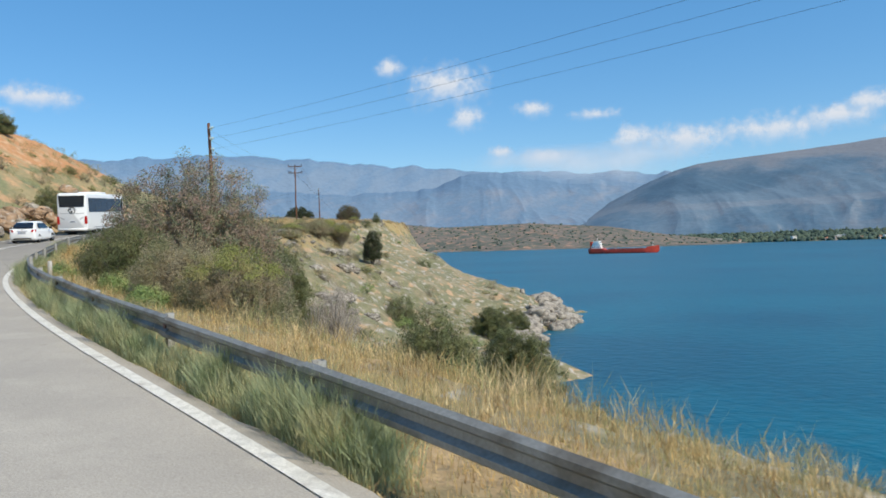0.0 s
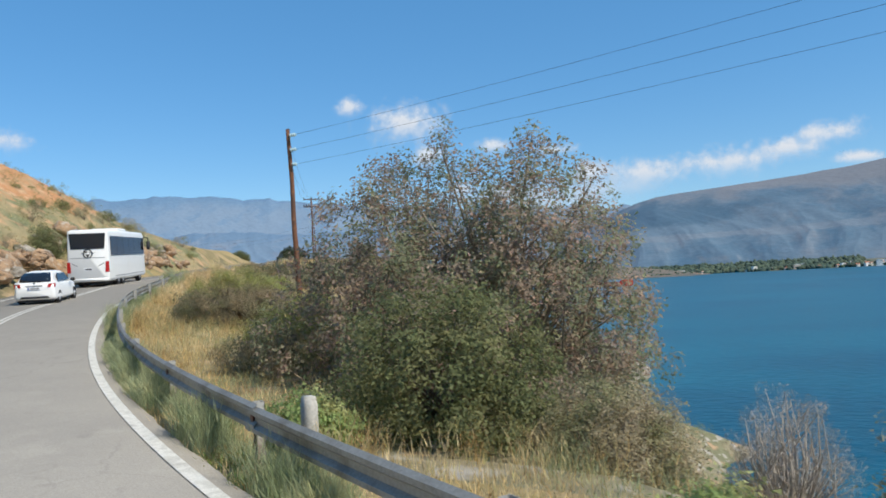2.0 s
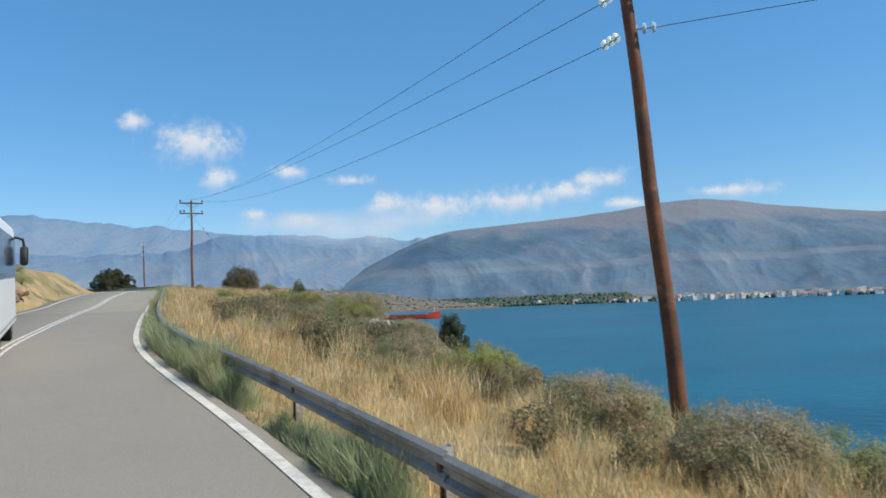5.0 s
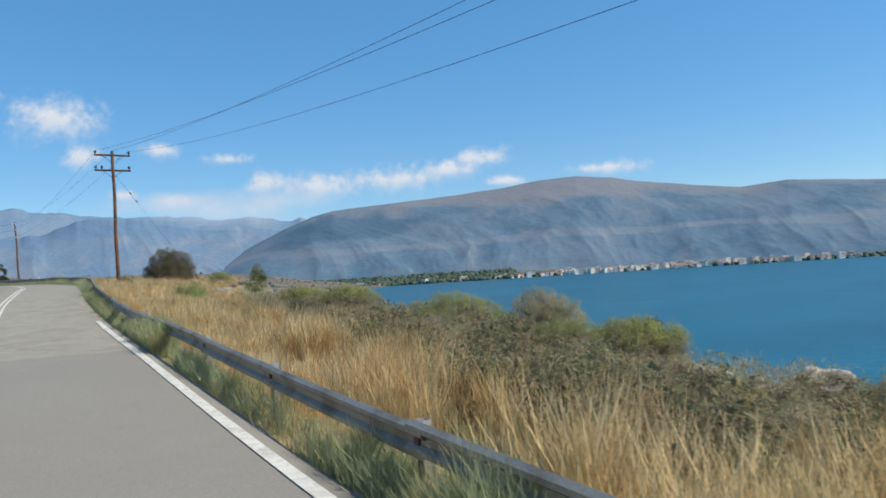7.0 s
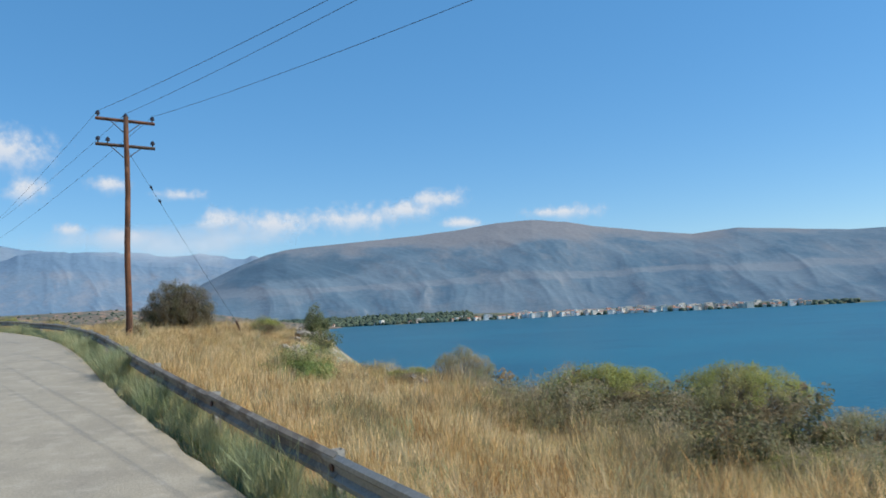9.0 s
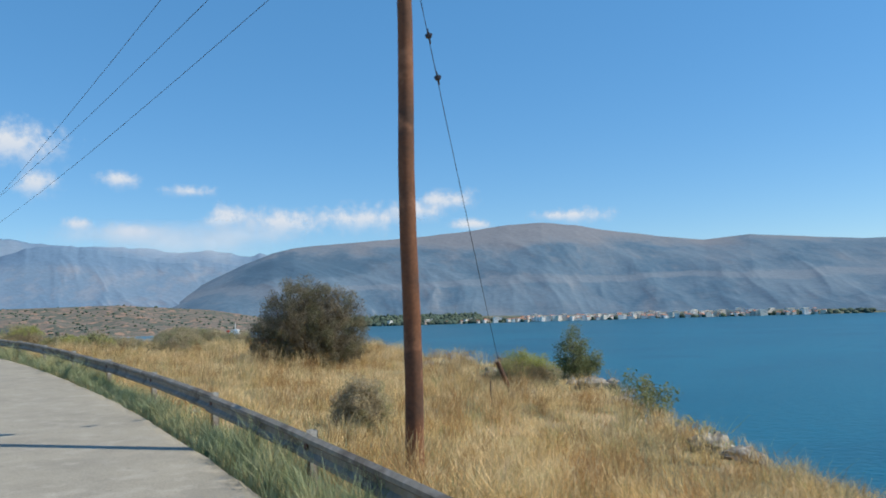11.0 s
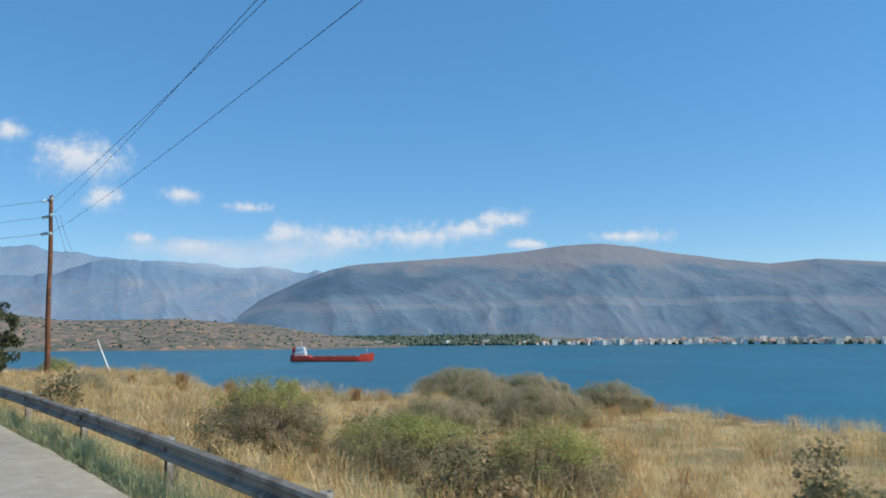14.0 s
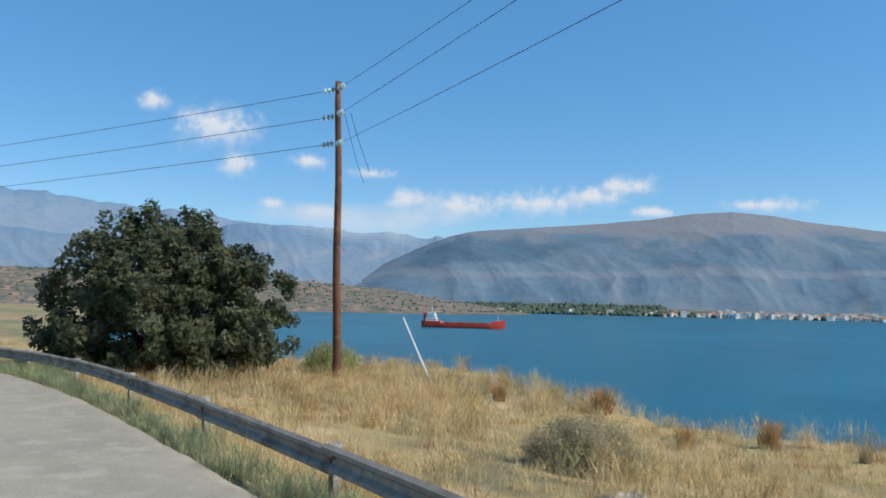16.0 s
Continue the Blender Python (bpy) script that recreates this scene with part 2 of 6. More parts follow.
def value_noise(x, y, seed=0):
    """Smooth value noise on arrays, -1 to 1."""
    xi, yi = np.floor(x).astype(np.int64), np.floor(y).astype(np.int64)
    u, w = x - xi, y - yi
    u, w = u * u * (3 - 2 * u), w * w * (3 - 2 * w)
    def h(a, b):
        n = (a * 374761393 + b * 668265263 + seed * 974634257) & 0x7FFFFFFF
        n = ((n ^ (n >> 13)) * 1274126177) & 0x7FFFFFFF
        return ((n ^ (n >> 16)) & 0xFFFF) / 32767.5 - 1
    return (h(xi, yi) * (1 - u) + h(xi + 1, yi) * u) * (1 - w) + (h(xi, yi + 1) * (1 - u) + h(xi + 1, yi + 1) * u) * w

def fbm(x, y, octaves=4, seed=0):
    t, a = 0.0, 1.0
    for k in range(octaves):
        t = t + a * value_noise(x * 2.0 ** k, y * 2.0 ** k, seed + k)
        a *= 0.5
    return t / 1.9

def gradient_noise(x, y, seed=0):
    """Gradient noise on arrays, about -0.7 to 0.7."""
    xi, yi = np.floor(x).astype(np.int64), np.floor(y).astype(np.int64)
    u, w = x - xi, y - yi
    def g(a, b, dx, dy):
        n = (a * 374761393 + b * 668265263 + seed * 974634257) & 0x7FFFFFFF
        n = ((n ^ (n >> 13)) * 1274126177) & 0x7FFFFFFF
        t = ((n ^ (n >> 16)) & 0xFFFF) / 65536.0 * 2 * math.pi
        return np.cos(t) * dx + np.sin(t) * dy
    p, q = u * u * u * (u * (u * 6 - 15) + 10), w * w * w * (w * (w * 6 - 15) + 10)
    return (g(xi, yi, u, w) * (1 - p) + g(xi + 1, yi, u - 1, w) * p) * (1 - q) + (g(xi, yi + 1, u, w - 1) * (1 - p) + g(xi + 1, yi + 1, u - 1, w - 1) * p) * q

def ridges(x, y, octaves, seed):
    """Branching sharp ridges, about 0 to 1, running along y and forking to either side."""
    total, amp, weight, side = 0.0, 0.52, 1.0, 1.0
    for k in range(octaves):
        n = (1 - np.abs(gradient_noise(x, y, seed + k)) * 1.75)
        n = np.clip(n, 0, 1) ** 1.6 * weight
        weight = np.clip(n * 1.7, 0.15, 1)
        total = total + amp * n
        amp *= 0.52
        x, y, side = 1.95 * (x + 0.42 * side * y) + 5.1, 1.8 * y + 1.7, -side
    return total

# ---- alignment: the guard rail's line, x y and the road's height; right of it lies the sea ----
KNOTS = np.array([(150, -84, -9.5), (118, -74.5, -8.0), (96, -65.7, -6.77), (84.95, -60.94, -5.94), (73.84, -56.18, -5.10), (62.57, -51.35, -4.22), (50.88, -46.01, -3.58),
    (39.69, -39.72, -3.07), (30.19, -32.71, -2.53), (22.11, -25.10, -1.68), (15.42, -16.81, -0.93), (8.75, -8.32, -0.25),
    (2.91, 1.09, 0.27), (-2.90, 11.18, 0.81), (-8.83, 21.58, 1.34), (-14.6, 32.0, 2.15), (-20.0, 42.5, 2.86), (-25.9, 53.33, 3.29),
    (-32.55, 63.42, 3.70), (-39.72, 72.96, 4.03), (-47.26, 82.03, 4.31), (-55.21, 90.75, 4.58), (-63.4, 99.1, 4.68), (-72.3, 106.9, 4.67),
    (-82.5, 113.5, 4.5), (-94, 119, 4.3), (-108, 123, 4.0), (-128, 127, 3.6), (-170, 132, 3.0)])

def spline(P, per=24):
    P = np.vstack([2 * P[0] - P[1], P, 2 * P[-1] - P[-2]])
    u = np.arange(per) / per
    B = np.stack([-0.5 * u + u ** 2 - 0.5 * u ** 3, 1 - 2.5 * u ** 2 + 1.5 * u ** 3, 0.5 * u + 2 * u ** 2 - 1.5 * u ** 3, -0.5 * u ** 2 + 0.5 * u ** 3], 1)
    return np.vstack([B @ P[i:i + 4] for i in range(len(P) - 3)] + [P[-2:-1]])

LINE = spline(KNOTS)
ARC = np.r_[0, np.cumsum(np.linalg.norm(np.diff(LINE[:, :2], axis=0), axis=1))]
LEN = float(ARC[-1])

def along(s, o=0.0, h=0.0):
    """The place at s metres along the rail, o metres to its seaward side, h over the road."""
    p = np.stack([np.interp(s, ARC, LINE[:, k]) for k in range(3)], -1)
    q = np.stack([np.interp(np.asarray(s) + 0.5, ARC, LINE[:, k]) for k in range(2)], -1) - np.stack([np.interp(np.asarray(s) - 0.5, ARC, LINE[:, k]) for k in range(2)], -1)
    q = q / (np.linalg.norm(q, axis=-1, keepdims=True) + 1e-9)
    p[..., 0] += o * q[..., 1]
    p[..., 1] -= o * q[..., 0]
    p[..., 2] += h
    return p

def heading(s):
    a, b = along(s - 0.5), along(s + 0.5)
    return math.atan2(b[1] - a[1], b[0] - a[0])

def rail_coords(x, y):
    """For arrays of places: metres along the rail, metres to its seaward side, the road's height there."""
    x, y = np.atleast_1d(x).astype(float), np.atleast_1d(y).astype(float)
    s, o = np.zeros(len(x)), np.zeros(len(x))
    C = LINE[::4, :2]
    for i in range(0, len(x), 4000):
        p = np.stack([x[i:i + 4000], y[i:i + 4000]], 1)
        k = ((p[:, None] - C[None]) ** 2).sum(2).argmin(1) * 4
        best = None
        for dk in range(-4, 5):
            kk = np.clip(k + dk, 0, len(LINE) - 1)
            d = ((p - LINE[kk, :2]) ** 2).sum(1)
            if best is None:
                best, bk = d, kk
            else:
                w = d < best
                best, bk = np.where(w, d, best), np.where(w, kk, bk)
        a = np.clip(bk - 1, 0, len(LINE) - 3)
        t = LINE[a + 2, :2] - LINE[a, :2]
        t = t / np.linalg.norm(t, axis=1)[:, None]
        e = p - LINE[bk, :2]
        s[i:i + 4000] = ARC[bk] + (e * t).sum(1)
        o[i:i + 4000] = e[:, 0] * t[:, 1] - e[:, 1] * t[:, 0]
    return s, o, np.interp(s, ARC, LINE[:, 2])

ROAD_W, VERGE = 6.9, 0.72      # both lanes; line to rail
S0 = float(rail_coords(0.0, 0.0)[0][0])       # the place level with the origin

def ground(x, y):
    s, o, zr = rail_coords(x, y)
    q = s - S0
    n1, n2 = fbm(x * 0.07, y * 0.07, 4, 3), fbm(x * 0.4, y * 0.4, 3, 9)
    crest = np.interp(q, [-90, -52, -36, -22, -8, 5, 25, 45, 52, 58, 63, 66, 75, 92, 104, 114, 122, 135, 160], [3.8, 3.8, 4.5, 7.5, 10, 12, 12, 10, 9, 11.5, 16, 16.8, 17.5, 25, 23, 18, 15, 18, 18])
    shore = np.interp(q, [-120, -60, -26, -10, 13, 24, 45, 60, 70, 82, 150], [36, 34, 34, 40, 39, 40, 50, 50, 42, 40, 44])
    crest, shore = crest + 1.2 * n1, shore + 3.5 * n1
    d = np.clip((o - crest) / np.maximum(shore - crest, 1), 0, None)
    right = zr - 0.12 - np.interp(q, [-40, -20, 50, 60, 82, 90, 118, 128], [0.05, 0.115, 0.115, 0.06, 0.06, 0.115, 0.115, 0.05]) * np.clip(o, 0, 9) - (zr - SEA - 0.6) * np.clip(d, 0, 1.0) ** 0.85 - np.clip(d - 1, 0, 3) * 8
    right = right + np.clip(o / 4, 0, 1) * (0.3 * n1 + 0.12 * n2) + np.clip(d * 4, 0, 1) * (1.0 * n1 + 0.7 * n2)
    left = -(o + VERGE + ROAD_W + 1.0)
    hill = np.interp(q, [-110, -60, -30, -5, 8, 14, 22, 30, 38, 48, 62, 80], [5, 6.8, 9.0, 10.7, 11.1, 11.1, 10.4, 8.6, 6.2, 3.5, 1.2, 0.3])
    bank = np.clip(left / 2.5, 0, 1) ** 0.7 * np.minimum(hill, 2.4) + np.clip((left - 3) / 12, 0, 1) ** 0.9 * np.maximum(hill - 1.5, 0) - np.clip((left - 30) / 40, 0, 1) * (hill + 4)
    lft = zr - 0.10 + np.where(left > 0, bank + np.clip(left / 3, 0, 1) * (0.7 * n1 + 0.3 * n2), 0)
    return np.where(o > -0.2, right, np.where(left > 0, lft, zr - 0.12))

def z_at(x, y):
    return float(ground(np.array([x]), np.array([y]))[0])

# ---- setting ----
xs, ys = np.arange(-185, 140, 1.0), np.arange(-140, 185, 1.0)
GX, GY = np.meshgrid(xs, ys, indexing="ij")
GZ = ground(GX.ravel(), GY.ravel())
ground_mesh = fast_mesh("ground", np.stack([GX.ravel(), GY.ravel(), GZ], 1), grid_faces(len(xs), len(ys)), SOIL, True)
for m in (HILL, STONY, EARTH):
    ground_mesh.materials.append(m)
fs, fo, fz = rail_coords((GX[:-1, :-1] + 0.5).ravel(), (GY[:-1, :-1] + 0.5).ravel())
fcr = np.interp(fs - S0, [-90, -52, -36, -8, 5, 45, 60, 92, 122, 160], [2, 2, 5, 11, 13, 11, 13, 26, 18, 20]) + 2 * fbm(GX[:-1, :-1].ravel() * 0.2, GY[:-1, :-1].ravel() * 0.2, 3, 77)
fh = GZ.reshape(GX.shape)[:-1, :-1].ravel() - fz + 1.2 * fbm(GX[:-1, :-1].ravel() * 0.15, GY[:-1, :-1].ravel() * 0.15, 3, 78)
ground_mesh.polygons.foreach_set("material_index", np.where((fo < -8.8) & (fs - S0 < 36), np.where(fh > 7.2, 3, 1), np.where((np.abs(fs - S0 + 41) < 5.5) & (fo > 4.2) & (fo < fcr + 2), 3, np.where(fo > fcr, 2, 0))).astype(np.int32))
tagged(new("ground", ground_mesh), "dry brown coastal ground with stones and sparse grass", "ground", kind="structure")

def strip(name, s0, s1, o0, o1, h, mat, step=0.3, label="", category=""):
    n = max(int((s1 - s0) / step), 2)
    s = np.linspace(s0, s1, n)
    cols = np.linspace(0, 1, 5)
    rows = [along(s, o0 + (o1 - o0) * c, h) for c in cols]
    V = np.stack(rows, 1).reshape(-1, 3)
    return tagged(new(name, fast_mesh(name, V, grid_faces(n, 5), mat)), label, category, kind="structure")

rs_ = np.arange(0, LEN, 0.3)
edge = np.interp(rs_ - S0, [-100, 22, 34, 200], [-0.44, -0.44, -0.60, -0.60]) + 0.05 * fbm(rs_ * 0.8, rs_ * 0, 4, 5) + 0.03 * fbm(rs_ * 3.0, rs_ * 0, 2, 6)
rc = [along(rs_, -VERGE - ROAD_W - 0.5, -0.06), along(rs_, -VERGE - ROAD_W - 0.46, 0.0), along(rs_, -VERGE - 3.3, 0.03), along(rs_, -VERGE - 0.1, 0.0)]
tv = along(rs_ + 0.3, 0.0) - along(rs_, 0.0)
tv = tv / (np.linalg.norm(tv[:, :2], axis=1)[:, None] + 1e-9)
for dz, dx in ((0.0, 0.0), (-0.07, 0.05)):
    e = along(rs_, 0.0, dz)
    e[:, 0] += (edge + dx) * tv[:, 1]
    e[:, 1] -= (edge + dx) * tv[:, 0]
    rc.append(e)
road_mesh = fast_mesh("road", np.stack(rc, 1).reshape(-1, 3), grid_faces(len(rs_), 6), ASPHALT)
road_mesh.materials.append(WORN)
road_mesh.polygons.foreach_set("material_index", (np.repeat(rs_[:-1], 5) - S0 > 13.0).astype(np.int32))
tagged(new("road", road_mesh), "sun-bleached grey asphalt country road with broken edge", "road", kind="structure")
strip("edge_line", 0, S0 + 23.6, -VERGE - 0.085, -VERGE + 0.08, 0.014, PAINT, 0.3, label="worn white edge line painted on the asphalt", category="road marking")
for k in (0, 1):
    strip("centre_line", 0, LEN, -VERGE - 3.3 - 0.2 * k, -VERGE - 3.2 - 0.2 * k, 0.036, PAINT, label="white centre line painted on the asphalt", category="road marking")
strip("edge_line", 0, LEN, -VERGE - ROAD_W + 0.2, -VERGE - ROAD_W + 0.36, 0.012, PAINT, label="white edge line beside the hill", category="road marking")

R = 4900.0
sea_v = [(R * math.cos(a), R * math.sin(a), SEA) for a in np.linspace(0, 2 * math.pi, 96, endpoint=False)]
tagged(new("water", mesh_of("water", sea_v, [tuple(range(96))], [WATER])), "calm deep blue sea with a light ripple", "sea", kind="structure")

def massif(name, mat, az0, az1, r0, r1, profile, rough, seed, label, n_az=560, n_r=90, wave=800.0, jag=0.0):
    """A range of mountains between two bearings (degrees from +y, clockwise), rising from r0 to a ridge at r1; profile: bearing -> ridge angle."""
    az = np.linspace(az0, az1, n_az)
    t = np.linspace(0, 1.25, n_r)
    A, Tt = np.meshgrid(az, t, indexing="ij")
    r = r0 + (r1 - r0) * Tt
    crest = np.interp(A, profile[0], profile[1]) + jag * fbm(A * 0.8, A * 0 + 0.3, 4, seed + 90) * np.clip(Tt, 0, 1) ** 5
    top = np.tan(np.radians(crest)) * r1
    x, y = r * np.sin(np.radians(A)), r * np.cos(np.radians(A))
    u, w = np.radians(A) * r1 / wave, Tt * (r1 - r0) / wave
    bend = fbm(u * 0.6 + 3, w * 0.6, 3, seed + 40)
    spurs = ridges(u * 1.5 + 0.5 * bend + 0.35 * w, w * 0.6 + 0.3 * bend, 6, seed + 50)
    slow = fbm(u * 0.5, w * 0.55 + 7, 2, seed + 60)
    rise = np.clip(Tt, 0, 1) ** 1.05
    shape = rise * np.where(Tt > 1, 1 - (Tt - 1) * 1.2, 1)
    mid = np.clip(Tt / 0.12, 0, 1) * np.clip((1.0 - Tt) / 0.5, 0, 1) ** 0.8
    z = SEA - 2 + (top - SEA) * (shape + rough * mid * (1.5 * (spurs - 0.42) + 0.55 * slow) + 0.010 * fbm(u * 7, w * 7, 2, seed) * rise)
    V = np.stack([x.ravel(), y.ravel(), z.ravel()], 1)
    return tagged(new(name, fast_mesh(name, V, grid_faces(n_az, n_r), mat, True)), label, "mountain", kind="structure")

massif("mountain", MOUNT, -19.5, 62, 2700, 3900, ([-19.5, -18, -15, -12.5, -10.5, -9.0, -6, -3, 1, 4, 7, 9.5, 12, 14, 18, 21, 24, 31, 45, 62], [0.45, 1.5, 3.15, 4.35, 5.15, 5.5, 5.75, 5.95, 6.2, 6.5, 6.85, 6.95, 6.65, 6.2, 5.5, 5.1, 5.3, 4.5, 4.2, 0.4]), 0.055, 11, "bare mountain across the gulf, blue-grey with haze", 1000, 150, 900.0)
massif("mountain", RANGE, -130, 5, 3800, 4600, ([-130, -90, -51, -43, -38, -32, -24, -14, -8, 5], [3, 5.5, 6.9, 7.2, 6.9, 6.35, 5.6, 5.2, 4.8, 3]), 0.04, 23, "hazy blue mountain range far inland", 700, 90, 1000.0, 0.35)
massif("mountain", CRAGS, -72, -7, 3300, 4250, ([-72, -60, -50, -42, -36, -31, -28.5, -26.5, -24.5, -22.5, -20.5, -18.5, -16, -12, -7], [3.0, 3.6, 4.0, 4.5, 4.2, 4.3, 4.7, 5.35, 5.6, 5.45, 5.3, 4.9, 4.7, 4.0, 2.5]), 0.07, 37, "haze-paled craggy foothills under the far range", 800, 90, 560.0, 0.3)
far_hill = massif("hill", SCRUB, -75, -4, 1750, 2350, ([-75, -50, -32, -28, -21, -15, -11, -8, -6, -4], [2.0, 2.0, 2.0, 1.5, 1.65, 1.2, 0.5, 0.1, -0.2, -0.45]), 0.2, 31, "low brown scrub-covered hill across the water", n_r=50)

# ---- far shore: plain, wood, town ----
PLAIN = material("shore_plain", (0.13, 0.13, 0.09), 0.95, tones=[((0.06, 0.085, 0.05), 0.45, 0.55), ((0.30, 0.26, 0.18), 0.56, 0.66)], scale=0.01, fine=0.1)
massif("shore_plain", PLAIN, -14, 33, 2350, 2800, ([-14, -8, -3, 4, 10, 24, 29, 33], [0.02, 0.3, 0.35, 0.25, 0.14, 0.1, 0.0, -0.3]), 0.15, 51, "low green coastal plain at the foot of the mountain", n_az=160, n_r=14)
FAR_LEAF = material("far_wood", (0.055, 0.085, 0.065), 0.95, tones=[((0.085, 0.11, 0.07), 0.45, 0.6)], scale=0.02, fine=0.2, island=0.3)

def polar(az, r, z=0.0):
    return Vector((r * math.sin(radians(az)), r * math.cos(radians(az)), z))

rng = random.Random(5)
wood_v, wood_f, nv = [], [], 0
base = bmesh.new()
bmesh.ops.create_icosphere(base, subdivisions=1, radius=1.0)
bv, bf = np.array([v.co[:] for v in base.verts]), np.array([[v.index for v in f.verts] for f in base.faces])
base.free()
for i in range(1300):
    az = rng.uniform(-12, 31) if i % 3 == 0 else rng.uniform(-11, 4.5)
    r = rng.uniform(2370, 2560) if az > 4.5 else rng.uniform(2370, 2760)
    c = np.array(polar(az, r, SEA + 2 + (r - 2370) * (0.03 if az > 4.5 else 0.07)))
    k = np.array([rng.uniform(5, 11), rng.uniform(5, 11), rng.uniform(4, 10)])
    wood_v.append(bv * k * (1 + 0.25 * np.random.RandomState(i).randn(len(bv), 1)) + c)
    wood_f.append(bf + nv)
    nv += len(bv)
tagged(new("woodland", fast_mesh("woodland", np.vstack(wood_v), np.vstack(wood_f), FAR_LEAF)), "dark green belt of trees along the far shore", "trees", kind="stuff")

dot_v, dot_f, nv = [], [], 0
hill_v = far_hill.data.vertices
for i in range(1500):
    c = np.array(hill_v[rng.randrange(len(hill_v))].co)
    if c[2] < SEA + 4:
        continue
    k = rng.uniform(1.6, 4.6)
    dot_v.append(bv * np.array([k, k, k * 0.8]) * (1 + 0.2 * np.random.RandomState(i).randn(len(bv), 1)) + c + np.array([rng.uniform(-6, 6), rng.uniform(-6, 6), 0.5]))
    dot_f.append(bf + nv)
    nv += len(bv)
tagged(new("hill_scrub", fast_mesh("hill_scrub", np.vstack(dot_v), np.vstack(dot_f), FAR_LEAF)), "scattered dark scrub dotting the far brown hill", "scrub", kind="stuff")

HOUSE_WALLS = [material("house_wall", c, 0.8, fine=0.5, tones=[((0.6, 0.56, 0.5), 0.55, 0.7)], scale=0.05) for c in ((0.80, 0.78, 0.74), (0.74, 0.69, 0.60), (0.70, 0.58, 0.48))]
ROOF = material("house_roof", (0.36, 0.16, 0.10), 0.85, fine=0.5, tones=[((0.46, 0.24, 0.16), 0.5, 0.65)], scale=0.08)
PANE = material("dark_window", (0.06, 0.07, 0.085), 0.2, spec=0.5)

def box(bm, x0, x1, y0, y1, z0, z1):
    v = [bm.verts.new(c) for c in ((x0, y0, z0), (x1, y0, z0), (x1, y1, z0), (x0, y1, z0), (x0, y0, z1), (x1, y0, z1), (x1, y1, z1), (x0, y1, z1))]
    for f in ((3, 2, 1, 0), (4, 5, 6, 7), (0, 1, 5, 4), (1, 2, 6, 5), (2, 3, 7, 6), (3, 0, 4, 7)):
        bm.faces.new([v[i] for i in f])
    return v

def far_house(w, d, h, pitched, wall):
    root = new("house")
    tagged(root, "small white plastered house in the town across the water" if pitched else "pale flat-roofed apartment block in the far town", "house", "houses of the far town")
    bm = bmesh.new()
    box(bm, -w / 2, w / 2, -d / 2, d / 2, -4, h)
    part("wall", bm, wall, root)
    bm = bmesh.new()
    if pitched:
        a = [bm.verts.new(c) for c in ((-w / 2 - 0.5, -d / 2 - 0.5, h), (w / 2 + 0.5, -d / 2 - 0.5, h), (w / 2 + 0.5, d / 2 + 0.5, h), (-w / 2 - 0.5, d / 2 + 0.5, h), (-w / 2 - 0.3, 0, h + 2.6), (w / 2 + 0.3, 0, h + 2.6))]
        for f in ((0, 1, 5, 4), (2, 3, 4, 5), (0, 4, 3), (1, 2, 5), (3, 2, 1, 0)):
            bm.faces.new([a[i] for i in f])
        part("roof", bm, ROOF, root, "red tiled roof")
    else:
        box(bm, -w / 2 - 0.3, w / 2 + 0.3, -d / 2 - 0.3, d / 2 + 0.3, h, h + 0.7)
        part("roof", bm, wall, root)
    floors = max(int(h / 3.2), 1)
    cols = max(int(w / 4.5), 2)
    for i in range(floors):
        for j in range(cols):
            bm = bmesh.new()
            x = -w / 2 + (j + 0.5) * w / cols
            z = (i + 0.5) * h / floors
            box(bm, x - 0.55, x + 0.55, -d / 2 - 0.06, -d / 2 + 0.02, z - 0.6, z + 0.6)
            part("window", bm, PANE, root)
    return root

kinds = [far_house(14, 10, 6.5, True, HOUSE_WALLS[0]), far_house(11, 9, 4.5, True, HOUSE_WALLS[1]), far_house(18, 12, 11, False, HOUSE_WALLS[0]), far_house(24, 12, 15, False, HOUSE_WALLS[1]), far_house(16, 11, 9, False, HOUSE_WALLS[2])]
for i in range(300):
    u = rng.random()
    az = (3.0 + 25.0 * u if i < 170 else rng.uniform(7.5, 24.0)) if i > 14 else rng.uniform(-9, 3)
    r = rng.uniform(2372, 2400) if i % 2 else rng.uniform(2400, 2500)
    k = rng.choice([0, 1, 0, 1, 0, 2, 2, 4, 4, 3] if az > 8 else [0, 1, 1, 2])
    p = polar(az, r, SEA + 3 + (r - 2372) * 0.075 * (1 if az > 5 else 0.4))
    m = Matrix.Translation(p) @ Matrix.Rotation(radians(-az + rng.uniform(5, 50)), 4, "Z") @ Matrix.Diagonal((rng.uniform(0.7, 1.15), 0.9, rng.uniform(0.75, 1.2), 1))
    if i < 5:
        kinds[i].matrix_basis = m
    else:
        copy_thing(kinds[k], m)

# ---- land beyond the roadside, running inland to the horizon ----
FIELD = material("field_ground", (0.30, 0.235, 0.125), 0.95, tones=[((0.17, 0.18, 0.09), 0.47, 0.56), ((0.40, 0.20, 0.13), 0.56, 0.63)], scale=0.012, fine=0.3, bump=0.3)
rim = np.array([(-126, 183.6)] + [(x, 183.6) for x in range(-135, -183, -10)] + [(-184.4, y) for y in range(183, -139, -8)] + [(x, -139.4) for x in range(-184, 139, 8)] + [(138.4, -139.4), (138.4, -112)], dtype=float)
rim_z = ground(rim[:, 0], rim[:, 1])
grow = (-0.004, 0.0, 0.06, 0.2, 0.6, 1.5, 3.5, 8.0, 21.0)
core = np.array([-20.0, 20.0])
land = []
